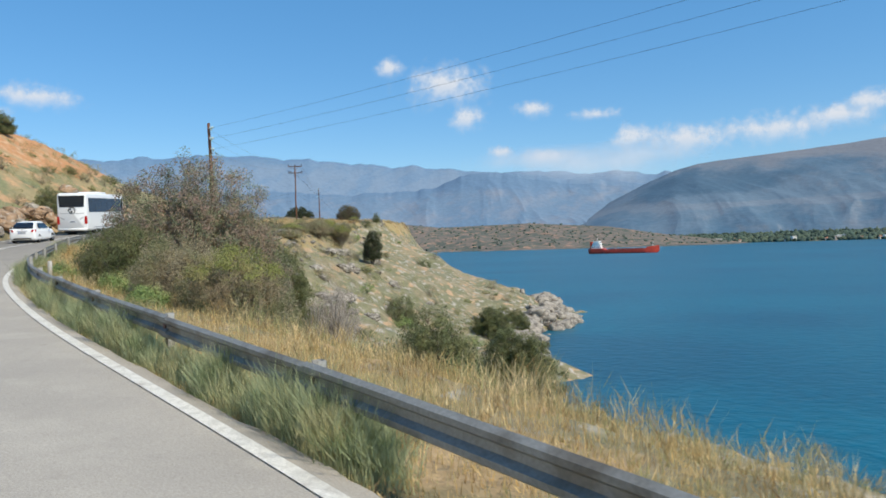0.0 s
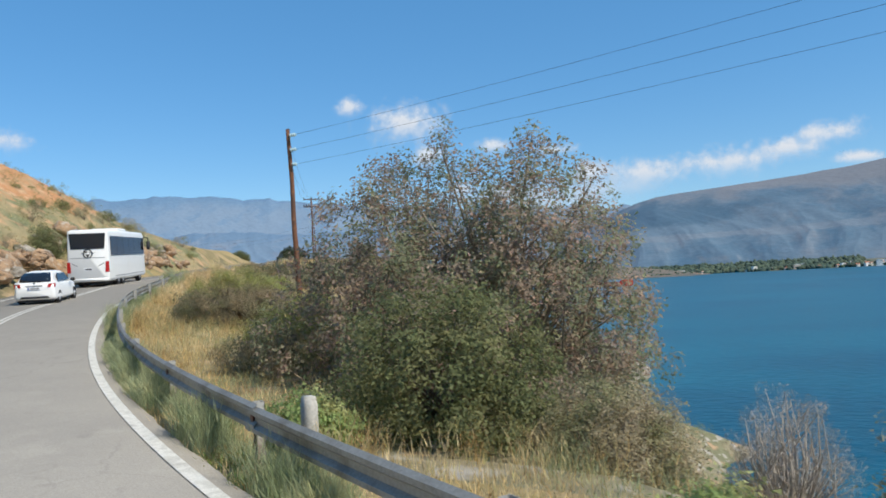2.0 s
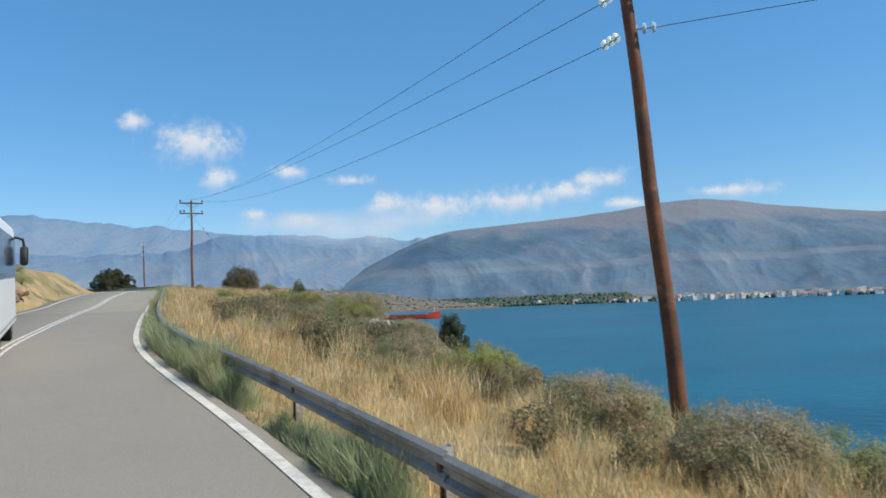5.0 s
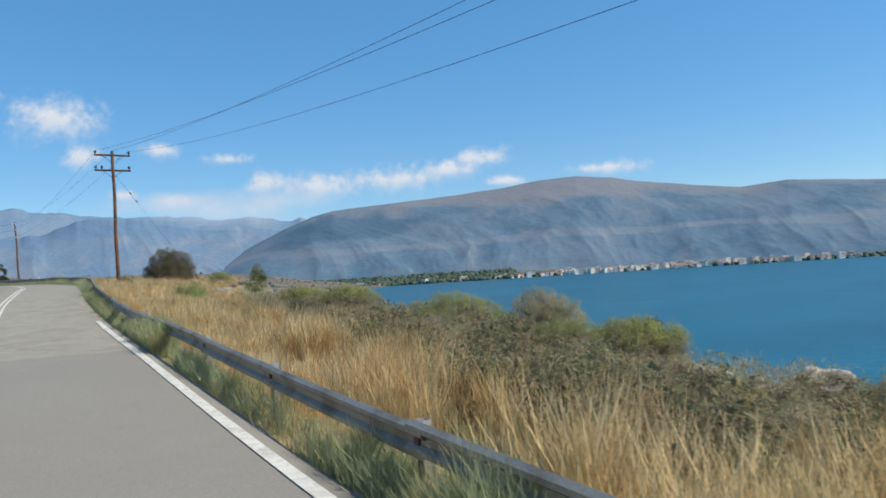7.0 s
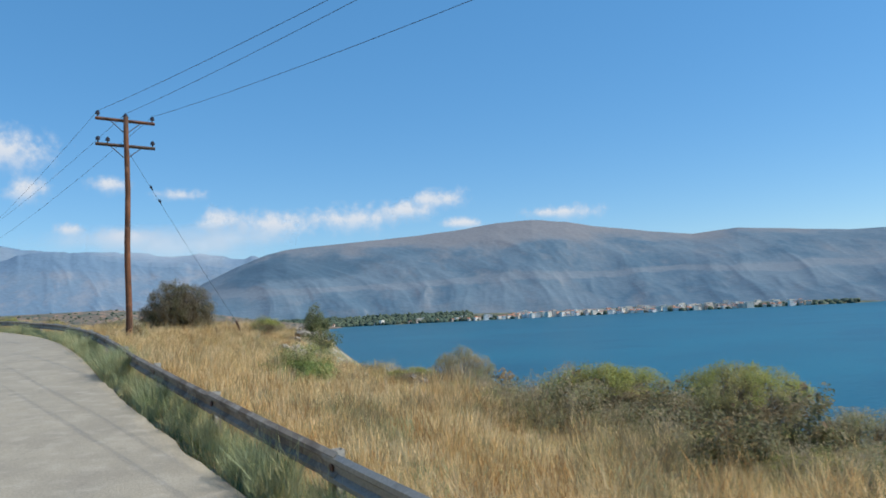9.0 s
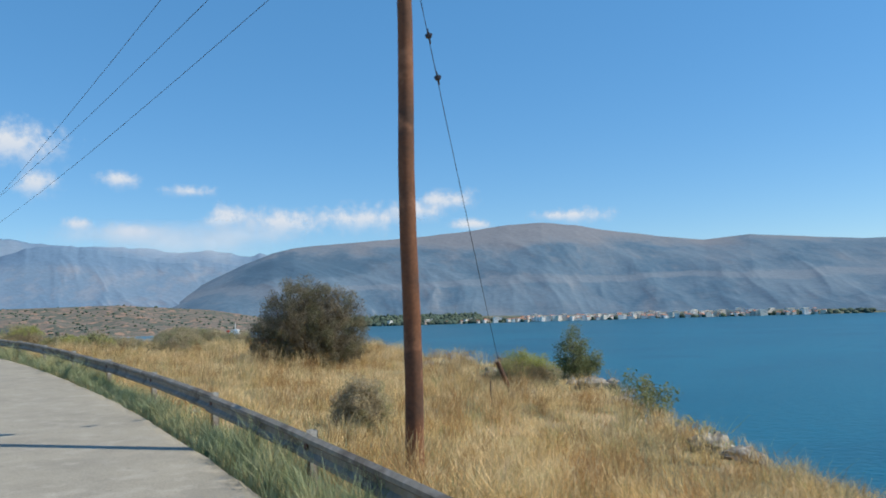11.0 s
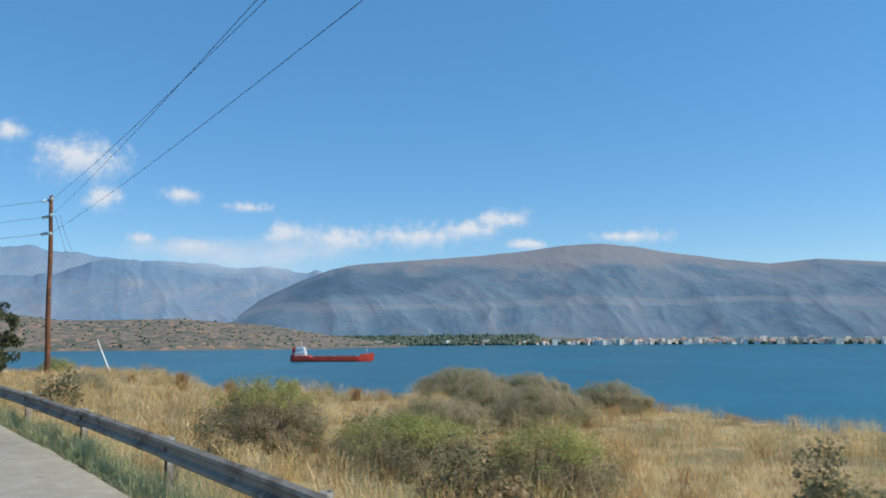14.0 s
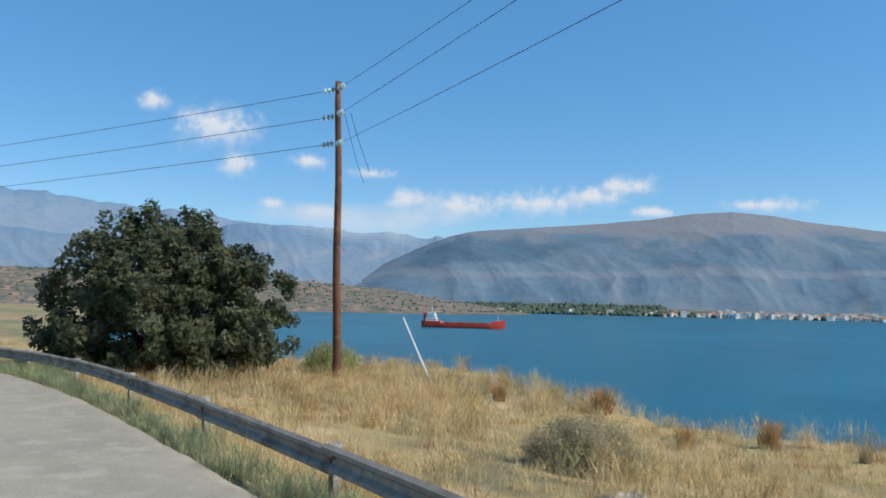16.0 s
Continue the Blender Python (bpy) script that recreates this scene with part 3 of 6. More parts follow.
for k in grow:
    q = core + (rim - core) * (1 + k)
    z = rim_z + (np.interp(k, [0, 0.6, 3.5, 8.0, 21.0], [-0.25, -2.0, -7.0, -10.5, -10.5]) - np.where(k > 0.5, rim_z, rim_z * k * 2)) + 1.2 * np.clip(k, 0, 1) * fbm(q[:, 0] * 0.01, q[:, 1] * 0.01, 3, 88)
    land.append(np.column_stack([q, np.maximum(z, SEA + 1.0)]))
tagged(new("inland_ground", fast_mesh("inland_ground", np.stack(land, 1).reshape(-1, 3), grid_faces(len(rim), len(grow)), FIELD, True)), "brown and green fields running inland from the road", "ground", kind="structure")

# ---- clouds: soft white backdrop sheets, far behind everything ----
CLOUD = bpy.data.materials.new("cloud")
CLOUD.use_nodes = True
cn, cl = CLOUD.node_tree.nodes, CLOUD.node_tree.links
cn.remove(cn["Principled BSDF"])
ctc, cinfo = cn.new("ShaderNodeTexCoord"), cn.new("ShaderNodeObjectInfo")
cno = cn.new("ShaderNodeTexNoise")
cno.noise_dimensions = "4D"
cno.inputs["Scale"].default_value, cno.inputs["Detail"].default_value, cno.inputs["Roughness"].default_value = 1.7, 7, 0.62
cw = cn.new("ShaderNodeMath")
cw.operation, cw.inputs[1].default_value = "MULTIPLY", 40.0
cl.new(cinfo.outputs["Random"], cw.inputs[0])
cl.new(cw.outputs[0], cno.inputs["W"])
cmap = cn.new("ShaderNodeMapping")
cl.new(ctc.outputs["UV"], cmap.inputs["Vector"])
cmap.inputs["Location"].default_value = (-1, -1, 0)
cmap.inputs["Scale"].default_value = (2, 2, 1)
cl.new(ctc.outputs["Object"], cno.inputs["Vector"])
clen = cn.new("ShaderNodeVectorMath")
clen.operation = "LENGTH"
cl.new(cmap.outputs[0], clen.inputs[0])
csum = cn.new("ShaderNodeMath")
csum.operation = "MULTIPLY_ADD"
csum.inputs[1].default_value = -0.62
cl.new(clen.outputs["Value"], csum.inputs[0])
cl.new(cno.outputs["Fac"], csum.inputs[2])
cal = cn.new("ShaderNodeMapRange")
cal.interpolation_type = "SMOOTHSTEP"
cal.inputs[1].default_value, cal.inputs[2].default_value = -0.04, 0.46
cl.new(csum.outputs[0], cal.inputs[0])
cem, ctr, cmx = cn.new("ShaderNodeEmission"), cn.new("ShaderNodeBsdfTransparent"), cn.new("ShaderNodeMixShader")
cramp = cn.new("ShaderNodeMix")
cramp.data_type = "RGBA"
cramp.inputs["A"].default_value, cramp.inputs["B"].default_value = (0.47, 0.61, 0.79, 1), (0.72, 0.765, 0.83, 1)
cl.new(cal.outputs[0], cramp.inputs["Factor"])
cl.new(cramp.outputs["Result"], cem.inputs["Color"])
cuv, cbase, cthin = cn.new("ShaderNodeSeparateXYZ"), cn.new("ShaderNodeMapRange"), cn.new("ShaderNodeMath")
cl.new(cmap.outputs[0], cuv.inputs[0])
cbase.interpolation_type = "SMOOTHSTEP"
cbase.inputs[1].default_value, cbase.inputs[2].default_value, cbase.inputs[3].default_value = -0.6, 0.25, 0.3
cl.new(cuv.outputs["Y"], cbase.inputs[0])
cthin.operation = "MULTIPLY"
cl.new(cal.outputs[0], cthin.inputs[0])
cl.new(cbase.outputs[0], cthin.inputs[1])
cl.new(cthin.outputs[0], cmx.inputs[0])
cl.new(ctr.outputs[0], cmx.inputs[1])
cl.new(cem.outputs[0], cmx.inputs[2])
cl.new(cmx.outputs[0], cn["Material Output"].inputs["Surface"])

# thinner cloud that lies over the saddle of the range
VEIL = CLOUD.copy()
VEIL.name = "thin_cloud"
thin_map = [n for n in VEIL.node_tree.nodes if n.bl_idname == "ShaderNodeMapRange"][0]
thin_map.inputs[1].default_value, thin_map.inputs[2].default_value, thin_map.inputs[4].default_value = -0.25, 0.5, 0.62
thin_noise = [n for n in VEIL.node_tree.nodes if n.bl_idname == "ShaderNodeTexNoise"][0]
thin_noise.inputs["Scale"].default_value = 0.8

def cloud(az, el, w, h, r=4720.0, mat=CLOUD):
    """A cloud sheet at a bearing and height angle, w and h degrees across."""
    p = Vector((math.sin(radians(az)) * math.cos(radians(el)), math.cos(radians(az)) * math.cos(radians(el)), math.sin(radians(el)))) * r
    a, b = r * math.tan(radians(w / 2)), r * math.tan(radians(h / 2))
    me = mesh_of("cloud", [(-a / 160, -b / 160, 0), (a / 160, -b / 160, 0), (a / 160, b / 160, 0), (-a / 160, b / 160, 0)], [(0, 1, 2, 3)], [mat])
    uv = me.uv_layers.new()
    for i, c in enumerate(((0, 0), (1, 0), (1, 1), (0, 1))):
        uv.data[i].uv = c
    ob = new("cloud", me)
    ob.matrix_world = look(p, (0, 0, 0)) @ Matrix.Rotation(math.pi, 4, "Y") @ Matrix.Diagonal((160, 160, 160, 1))
    ob.visible_shadow = False
    return tagged(ob, "small white fair-weather cloud low in the blue sky", "cloud", "clouds over the mountains", kind="structure")

for row in ((-27.5, 12.0, 9, 5), (-26.0, 9.6, 4.0, 3.0), (-20.8, 10.1, 4.4, 2.0), (-16.2, 9.5, 5, 1.6), (-23.5, 7.0, 3, 1.5), (-13.7, 7.6, 5, 3), (-9.5, 7.2, 10, 3.6), (-4.0, 7.5, 10, 3.4), (0.0, 8.0, 7, 2.6), (2.6, 8.7, 7, 2.6),
            (11.8, 7.3, 9, 1.8), (4.3, 6.9, 5, 1.4), (-56.6, 10.8, 7.5, 2.6), (-31.9, 13.4, 3.5, 2.4), (-20, 6.6, 6, 1.8), (-60, 9.6, 5, 2)):
    cloud(*row)
for row in ((-16.5, 5.6, 12, 3.8), (-20.5, 6.2, 12, 2.6), (-12.5, 6.3, 9, 2.6)):
    cloud(*row, 4180.0, VEIL)

# ---- guard rail ----
POST_GAP, POST_Q = 4.43, 70.42
RUSTY = material("weathered_steel", (0.265, 0.235, 0.195), 0.75, 0.1, tones=[((0.15, 0.12, 0.095), 0.47, 0.62), ((0.31, 0.285, 0.25), 0.54, 0.66)], scale=1.6, fine=14)
SPOST = material("rail_post", (0.42, 0.41, 0.385), 0.6, 0.4, tones=[((0.22, 0.14, 0.09), 0.5, 0.62)], scale=3, fine=30)
BOLT = material("rail_reflector", (0.10, 0.035, 0.03), 0.5, spec=0.4)
rail = tagged(new("guard_rail"), "dull galvanised steel guard rail along the seaward roadside", "guard rail", kind="")
WAVE = ((-0.155, 0.0), (-0.12, -0.055), (-0.075, -0.055), (-0.035, 0.0), (0.035, 0.0), (0.075, -0.055), (0.12, -0.055), (0.155, 0.0))
post_mesh = None
for k in range(-45, 26):
    s_a = S0 + POST_Q + POST_GAP * k
    if s_a < 2 or s_a > LEN - 6:
        continue
    ss = np.linspace(s_a - 0.14, s_a + POST_GAP + 0.14, 7)
    V, F = [], []
    sag = 0.02 * math.sin(k * 1.7)
    for c, i in enumerate(ss):
        for w, (dz, do) in enumerate(WAVE):
            V.append(along(i, do + (0.004 if c in (0, 1) else 0.0), 0.49 + dz + sag))
    for c in range(len(ss) - 1):
        for w in range(len(WAVE) - 1):
            a = c * len(WAVE) + w
            F.append((a, a + 1, a + len(WAVE) + 1, a + len(WAVE)))
    me = mesh_of("beam", V, F, [STEEL if s_a - S0 < 24 else RUSTY])
    ob = new("beam", me)
    ob.parent = rail
    mod = ob.modifiers.new("thick", "SOLIDIFY")
    mod.thickness, mod.offset = 0.006, 0
    p, h = along(s_a), heading(s_a)
    if post_mesh is None:
        bm = bmesh.new()
        box(bm, -0.06, 0.06, -0.05, -0.042, -0.9, 0.67)
        box(bm, -0.06, -0.052, -0.05, 0.05, -0.9, 0.67)
        box(bm, 0.052, 0.06, -0.05, 0.05, -0.9, 0.67)
        post_mesh = bpy.data.meshes.new("post")
        bm.to_mesh(post_mesh)
        bm.free()
        post_mesh.materials.append(SPOST)
        bm = bmesh.new()
        bmesh.ops.create_cone(bm, cap_ends=True, segments=10, radius1=0.05, radius2=0.035, depth=0.03)
        bmesh.ops.rotate(bm, verts=bm.verts, matrix=Matrix.Rotation(radians(90), 3, "X"))
        bolt_mesh = bpy.data.meshes.new("bolt")
        bm.to_mesh(bolt_mesh)
        bm.free()
        bolt_mesh.materials.append(BOLT)
    ob = new("post", post_mesh)
    ob.parent = rail
    q = along(s_a, 0.06)
    ob.matrix_basis = Matrix.Translation(q) @ Matrix.Rotation(h, 4, "Z")
    ob = new("bolt", bolt_mesh)
    ob.parent = rail
    ob.matrix_basis = Matrix.Translation(along(s_a, -0.01, 0.49)) @ Matrix.Rotation(h, 4, "Z")

# ---- poles and wires ----
TIMBER = material("tarred_timber", (0.17, 0.075, 0.04), 0.8, tones=[((0.09, 0.05, 0.035), 0.45, 0.6), ((0.27, 0.13, 0.075), 0.55, 0.7)], scale=1.2, fine=18, bump=0.01)
DARK_STEEL = material("weathered_iron", (0.10, 0.075, 0.065), 0.7, 0.4, fine=20)
GLASS_INS = material("insulator_glass", (0.42, 0.58, 0.64), 0.15, spec=0.6)
CERAMIC = material("insulator_ceramic", (0.035, 0.03, 0.035), 0.25, spec=0.5)
WIRE = material("wire", (0.05, 0.05, 0.055), 0.5, 0.5)

def tube_bm(bm, pts, radii, sides=8):
    rings = []
    q = (Vector(pts[-1]) - Vector(pts[0])).to_track_quat("Z", "Y")
    for i, p in enumerate(pts):
        rings.append([bm.verts.new(Vector(p) + q @ Vector((radii[i] * math.cos(t), radii[i] * math.sin(t), 0))) for t in np.linspace(0, 2 * math.pi, sides, endpoint=False)])
    for a, b in zip(rings, rings[1:]):
        for i in range(sides):
            bm.faces.new((a[i], a[(i + 1) % sides], b[(i + 1) % sides], b[i]))
    bm.faces.new(rings[-1])
    bm.faces.new(rings[0][::-1])

def pole(foot, head, r0=0.16, r1=0.11):
    """A timber pole with its foot sunk in the ground."""
    root = new("utility_pole")
    root.location = foot
    d = Vector(head) - Vector(foot)
    bm = bmesh.new()
    n = 9
    tube_bm(bm, [d * (i / n) * (1 + 0) + Vector((0.02 * math.sin(i * 1.3), 0.02 * math.cos(i), 0)) for i in range(-1, n + 1)], [r0 + (r1 - r0) * max(i, 0) / n for i in range(-1, n + 1)], 12)
    for f in bm.faces:
        f.smooth = len(f.verts) == 4
    part("post", bm, TIMBER, root)
    bm = bmesh.new()
    tube_bm(bm, [d, d + Vector((0, 0, 0.05))], [r1 + 0.01, r1 * 0.6], 12)
    part("cap", bm, DARK_STEEL, root)
    return root

def disc_string(root, a, b, n=3, mat=GLASS_INS, r=0.11):
    """A string of insulator discs from a to b, relative to the pole's foot."""
    a, b = Vector(a), Vector(b)
    bm = bmesh.new()
    pts, rad = [a], [0.015]
    for i in range(n):
        c = a.lerp(b, (i + 0.7) / (n + 0.4))
        e = (b - a).normalized()
        pts += [c - e * 0.05, c - e * 0.03, c + e * 0.02, c + e * 0.03]
        rad += [0.02, r, r * 0.8, 0.02]
    pts.append(b)
    rad.append(0.015)
    tube_bm(bm, pts, rad, 10)
    return part("insulator", bm, mat, root)

A_F, A_H = Vector((21.3, -12.5, -1.2)), Vector((20.69, -12.08, 8.0))
pole_a = tagged(pole(A_F, A_H), "tall leaning reddish-brown timber utility pole in scrub", "utility pole", "utility poles by the coast road")
C_F, C_H = Vector((-66.95, 115.61, 3.9)), Vector((-67.2, 115.5, 15.3))
pole_c = tagged(pole(C_F, C_H, 0.17, 0.11), "straight brown timber utility pole in dry grass", "utility pole", "utility poles by the coast road")
B_F, B_H = Vector((-21.5, 49.83, 2.9)), Vector((-21.5, 49.83, 12.85))
pole_b = tagged(pole(B_F, B_H, 0.14, 0.105), "brown timber utility pole with two crossarms behind the guard rail", "utility pole", "utility poles by the coast road")
P0, D0 = Vector((92.0, -33.0, 9.0)), Vector((-139.0, 137.0, 14.5))

def side_strings(root, foot, top, toward, drops):
    ends = []
    e = (Vector(toward) - Vector(top))
    e.z = 0
    e.normalize()
    for dz in drops:
        a = Vector(top) - Vector(foot) + Vector((0, 0, dz)) + e * 0.12
        b = a + e * 0.62 + Vector((0, 0, -0.04))
        disc_string(root, a, b)
        ends.append(Vector(foot) + b)
    return ends

a_right = side_strings(pole_a, A_F, A_H, P0, (-0.35, -1.2, -2.05))
a_left = side_strings(pole_a, A_F, A_H, B_H, (-0.35, -1.2, -2.1))
c_left = side_strings(pole_c, C_F, C_H, D0, (-0.25, -1.3, -2.35))
c_right = side_strings(pole_c, C_F, C_H, B_H, (-0.25, -1.25, -2.4))
b_dir = (C_H - A_H)
b_dir.z = 0
b_dir.normalize()
b_x = Vector((b_dir.y, -b_dir.x, 0))
arms = []
for dz, half in ((-0.12, 1.25), (-1.25, 1.25)):
    bm = bmesh.new()
    c = B_H - B_F + Vector((0, 0, dz))
    tube_bm(bm, [c - b_x * half + b_dir * 0.14, c + b_x * half + b_dir * 0.14], [0.075, 0.075], 4)
    part("crossarm", bm, TIMBER if dz > -1 else DARK_STEEL, pole_b)
    bm = bmesh.new()
    for sg in (-1, 1):
        tube_bm(bm, [c + b_x * 0.7 * sg + b_dir * 0.14, c + Vector((0, 0, -0.6)) + b_dir * 0.12], [0.02, 0.02], 5)
    part("brace", bm, DARK_STEEL, pole_b)
    row = []
    for u in (-1.15, 0.0 if dz > -1 else -0.75, 1.15):
        p = c + b_x * u + b_dir * 0.14 + Vector((0, 0, 0.07))
        bm = bmesh.new()
        tube_bm(bm, [p, p + Vector((0, 0, 0.08)), p + Vector((0, 0, 0.1)), p + Vector((0, 0, 0.2)), p + Vector((0, 0, 0.27))], [0.02, 0.03, 0.1, 0.09, 0.03], 10)
        part("insulator", bm, CERAMIC, pole_b)
        row.append(B_F + p + Vector((0, 0, 0.25)))
    arms.append(row)

def wire(a, b, sag, r=0.011):
    cu = bpy.data.curves.new("power_line", "CURVE")
    cu.dimensions, cu.bevel_depth, cu.bevel_resolution = "3D", r, 1
    sp = cu.splines.new("POLY")
    n = 24
    sp.points.add(n)
    for i in range(n + 1):
        t = i / n
        p = Vector(a).lerp(Vector(b), t) - Vector((0, 0, sag * 4 * t * (1 - t)))
        sp.points[i].co = (*p, 1)
    cu.materials.append(WIRE)
    return tagged(new("power_line", cu), "thin dark overhead power line slung between poles", "power line", "overhead power lines")

for i in range(3):
    off = Vector((0.3, -0.4, 0)) * (i - 1)
    wire(a_right[i], P0 + Vector((0, 0, -0.85 * i)), 0.7, 0.007)
    wire(a_left[(1, 0, 2)[i]], arms[0][i], (0.95, 0.95, 1.15)[i], 0.0075)
    wire(arms[0][i], c_right[(1, 0, 2)[i]], 0.75, 0.008)
    wire(c_left[i], D0 + Vector((0, 0, -1.05 * i)), 0.6)
stay_a, stay_b = B_H + Vector((0, 0, -1.4)), Vector((-19.1, 59.76, z_at(-18.7, 59.8) + 1.0))
wire(stay_a, stay_b, 0.1, 0.007)
for u in (0.17, 0.24):
    p = stay_a.lerp(stay_b, u) - B_F
    disc_string(pole_b, p, p + (stay_b - stay_a).normalized() * 0.3, 1, CERAMIC, 0.07)
# loose wire tails hanging on the further pole
for u, l in ((0.25, 2.6), (0.5, 2.2)):
    a = C_H + Vector((u, 0.1, -1.2))
    wire(a, a + Vector((0.7, 0.4, -l)), 0.1, 0.01)

# ---- coach and car standing in the far lane ----
WHITE = material("white_paint", (0.80, 0.80, 0.79), 0.35, spec=0.5, tones=[((0.74, 0.73, 0.70), 0.55, 0.75)], scale=0.8, fine=6, grain=0.02)
TINT = material("tinted_glass", (0.012, 0.017, 0.028), 0.08, spec=0.6)
RUBBER = material("tyre_rubber", (0.02, 0.02, 0.021), 0.85, fine=60)
BLACK = material("black_plastic", (0.025, 0.025, 0.028), 0.6)
RED = material("tail_lamp", (0.42, 0.015, 0.015), 0.2, spec=0.6)
SILVER = material("wheel_alloy", (0.5, 0.5, 0.52), 0.35, 0.8)
PLATE = material("number_plate", (0.72, 0.73, 0.76), 0.5)
BLUE = material("plate_blue", (0.03, 0.07, 0.35), 0.5)
GREY = material("grey_trim", (0.33, 0.33, 0.34), 0.5)

def loft(bm, sections):
    """Skins a row of closed outlines of equal length."""
    rings = [[bm.verts.new(p) for p in sec] for sec in sections]
    n = len(rings[0])
    for a, b in zip(rings, rings[1:]):
        for i in range(n):
            bm.faces.new((a[i], a[(i + 1) % n], b[(i + 1) % n], b[i]))
    bm.faces.new(rings[0][::-1])
    bm.faces.new(rings[-1])
    for f in bm.faces:
        f.smooth = True

def rounded(w, z0, z1, y, r, tuck=0.0, n=4):
    """An upright rounded rectangle at y; tuck narrows its top."""
    out = []
    for cx, cz, a0 in ((w - r, z0 + r, -90), (w - r - tuck, z1 - r, 0), (-w + r + tuck, z1 - r, 90), (-w + r, z0 + r, 180)):
        for i in range(n + 1):
            t = radians(a0 + 90 * i / n)
            out.append((cx + r * math.cos(t), y, cz + r * math.sin(t)))
    return out

def wheel(parent, x, y, r, w):
    bm = bmesh.new()
    prof = ((r * 0.62, -w / 2), (r * 0.93, -w / 2), (r, -w / 2 + 0.03), (r, w / 2 - 0.03), (r * 0.93, w / 2), (r * 0.62, w / 2))
    rings = []
    for t in np.linspace(0, 2 * math.pi, 22, endpoint=False):
        rings.append([bm.verts.new((x + dx, y + rr * math.cos(t), r + rr * math.sin(t))) for rr, dx in prof])
    for a, b in zip(rings, rings[1:] + rings[:1]):
        for i in range(len(prof)):
            j = (i + 1) % len(prof)
            bm.faces.new((a[i], a[j], b[j], b[i]))
    wh = part("wheel", bm, RUBBER, parent)
    bm = bmesh.new()
    sg = 1 if x > 0 else -1
    bmesh.ops.create_cone(bm, cap_ends=True, segments=18, radius1=r * 0.62, radius2=r * 0.5, depth=0.06)
    bmesh.ops.rotate(bm, verts=bm.verts, matrix=Matrix.Rotation(radians(90 * sg), 3, "Y"))
    bmesh.ops.translate(bm, verts=bm.verts, vec=(x + sg * (w / 2 - 0.04), y, r))
    rim = part("rim", bm, SILVER, wh)
    return wh

def plaque(parent, name, pts, mat, label="", thick=0.012, axis=1, sg=-1):
    """A flat piece from an outline, pushed out along an axis."""
    bm = bmesh.new()
    a = [bm.verts.new(p) for p in pts]
    off = Vector((0, 0, 0))
    off[axis] = sg * thick
    b = [bm.verts.new(Vector(p) + off) for p in pts]
    bm.faces.new(a)
    bm.faces.new(b[::-1])
    for i in range(len(a)):
        bm.faces.new((a[i], a[(i + 1) % len(a)], b[(i + 1) % len(a)], b[i]))
    bmesh.ops.recalc_face_normals(bm, faces=bm.faces)
    return part(name, bm, mat, parent, label)

def outline(cx, cz, w, h, y, r=0.05, n=4):
    return [(cx + x, y, cz + z) for x, _, z in [(p[0], 0, p[2] - 0) for p in rounded(w / 2, -h / 2, h / 2, 0, min(r, w / 2.01, h / 2.01), 0, n)]]

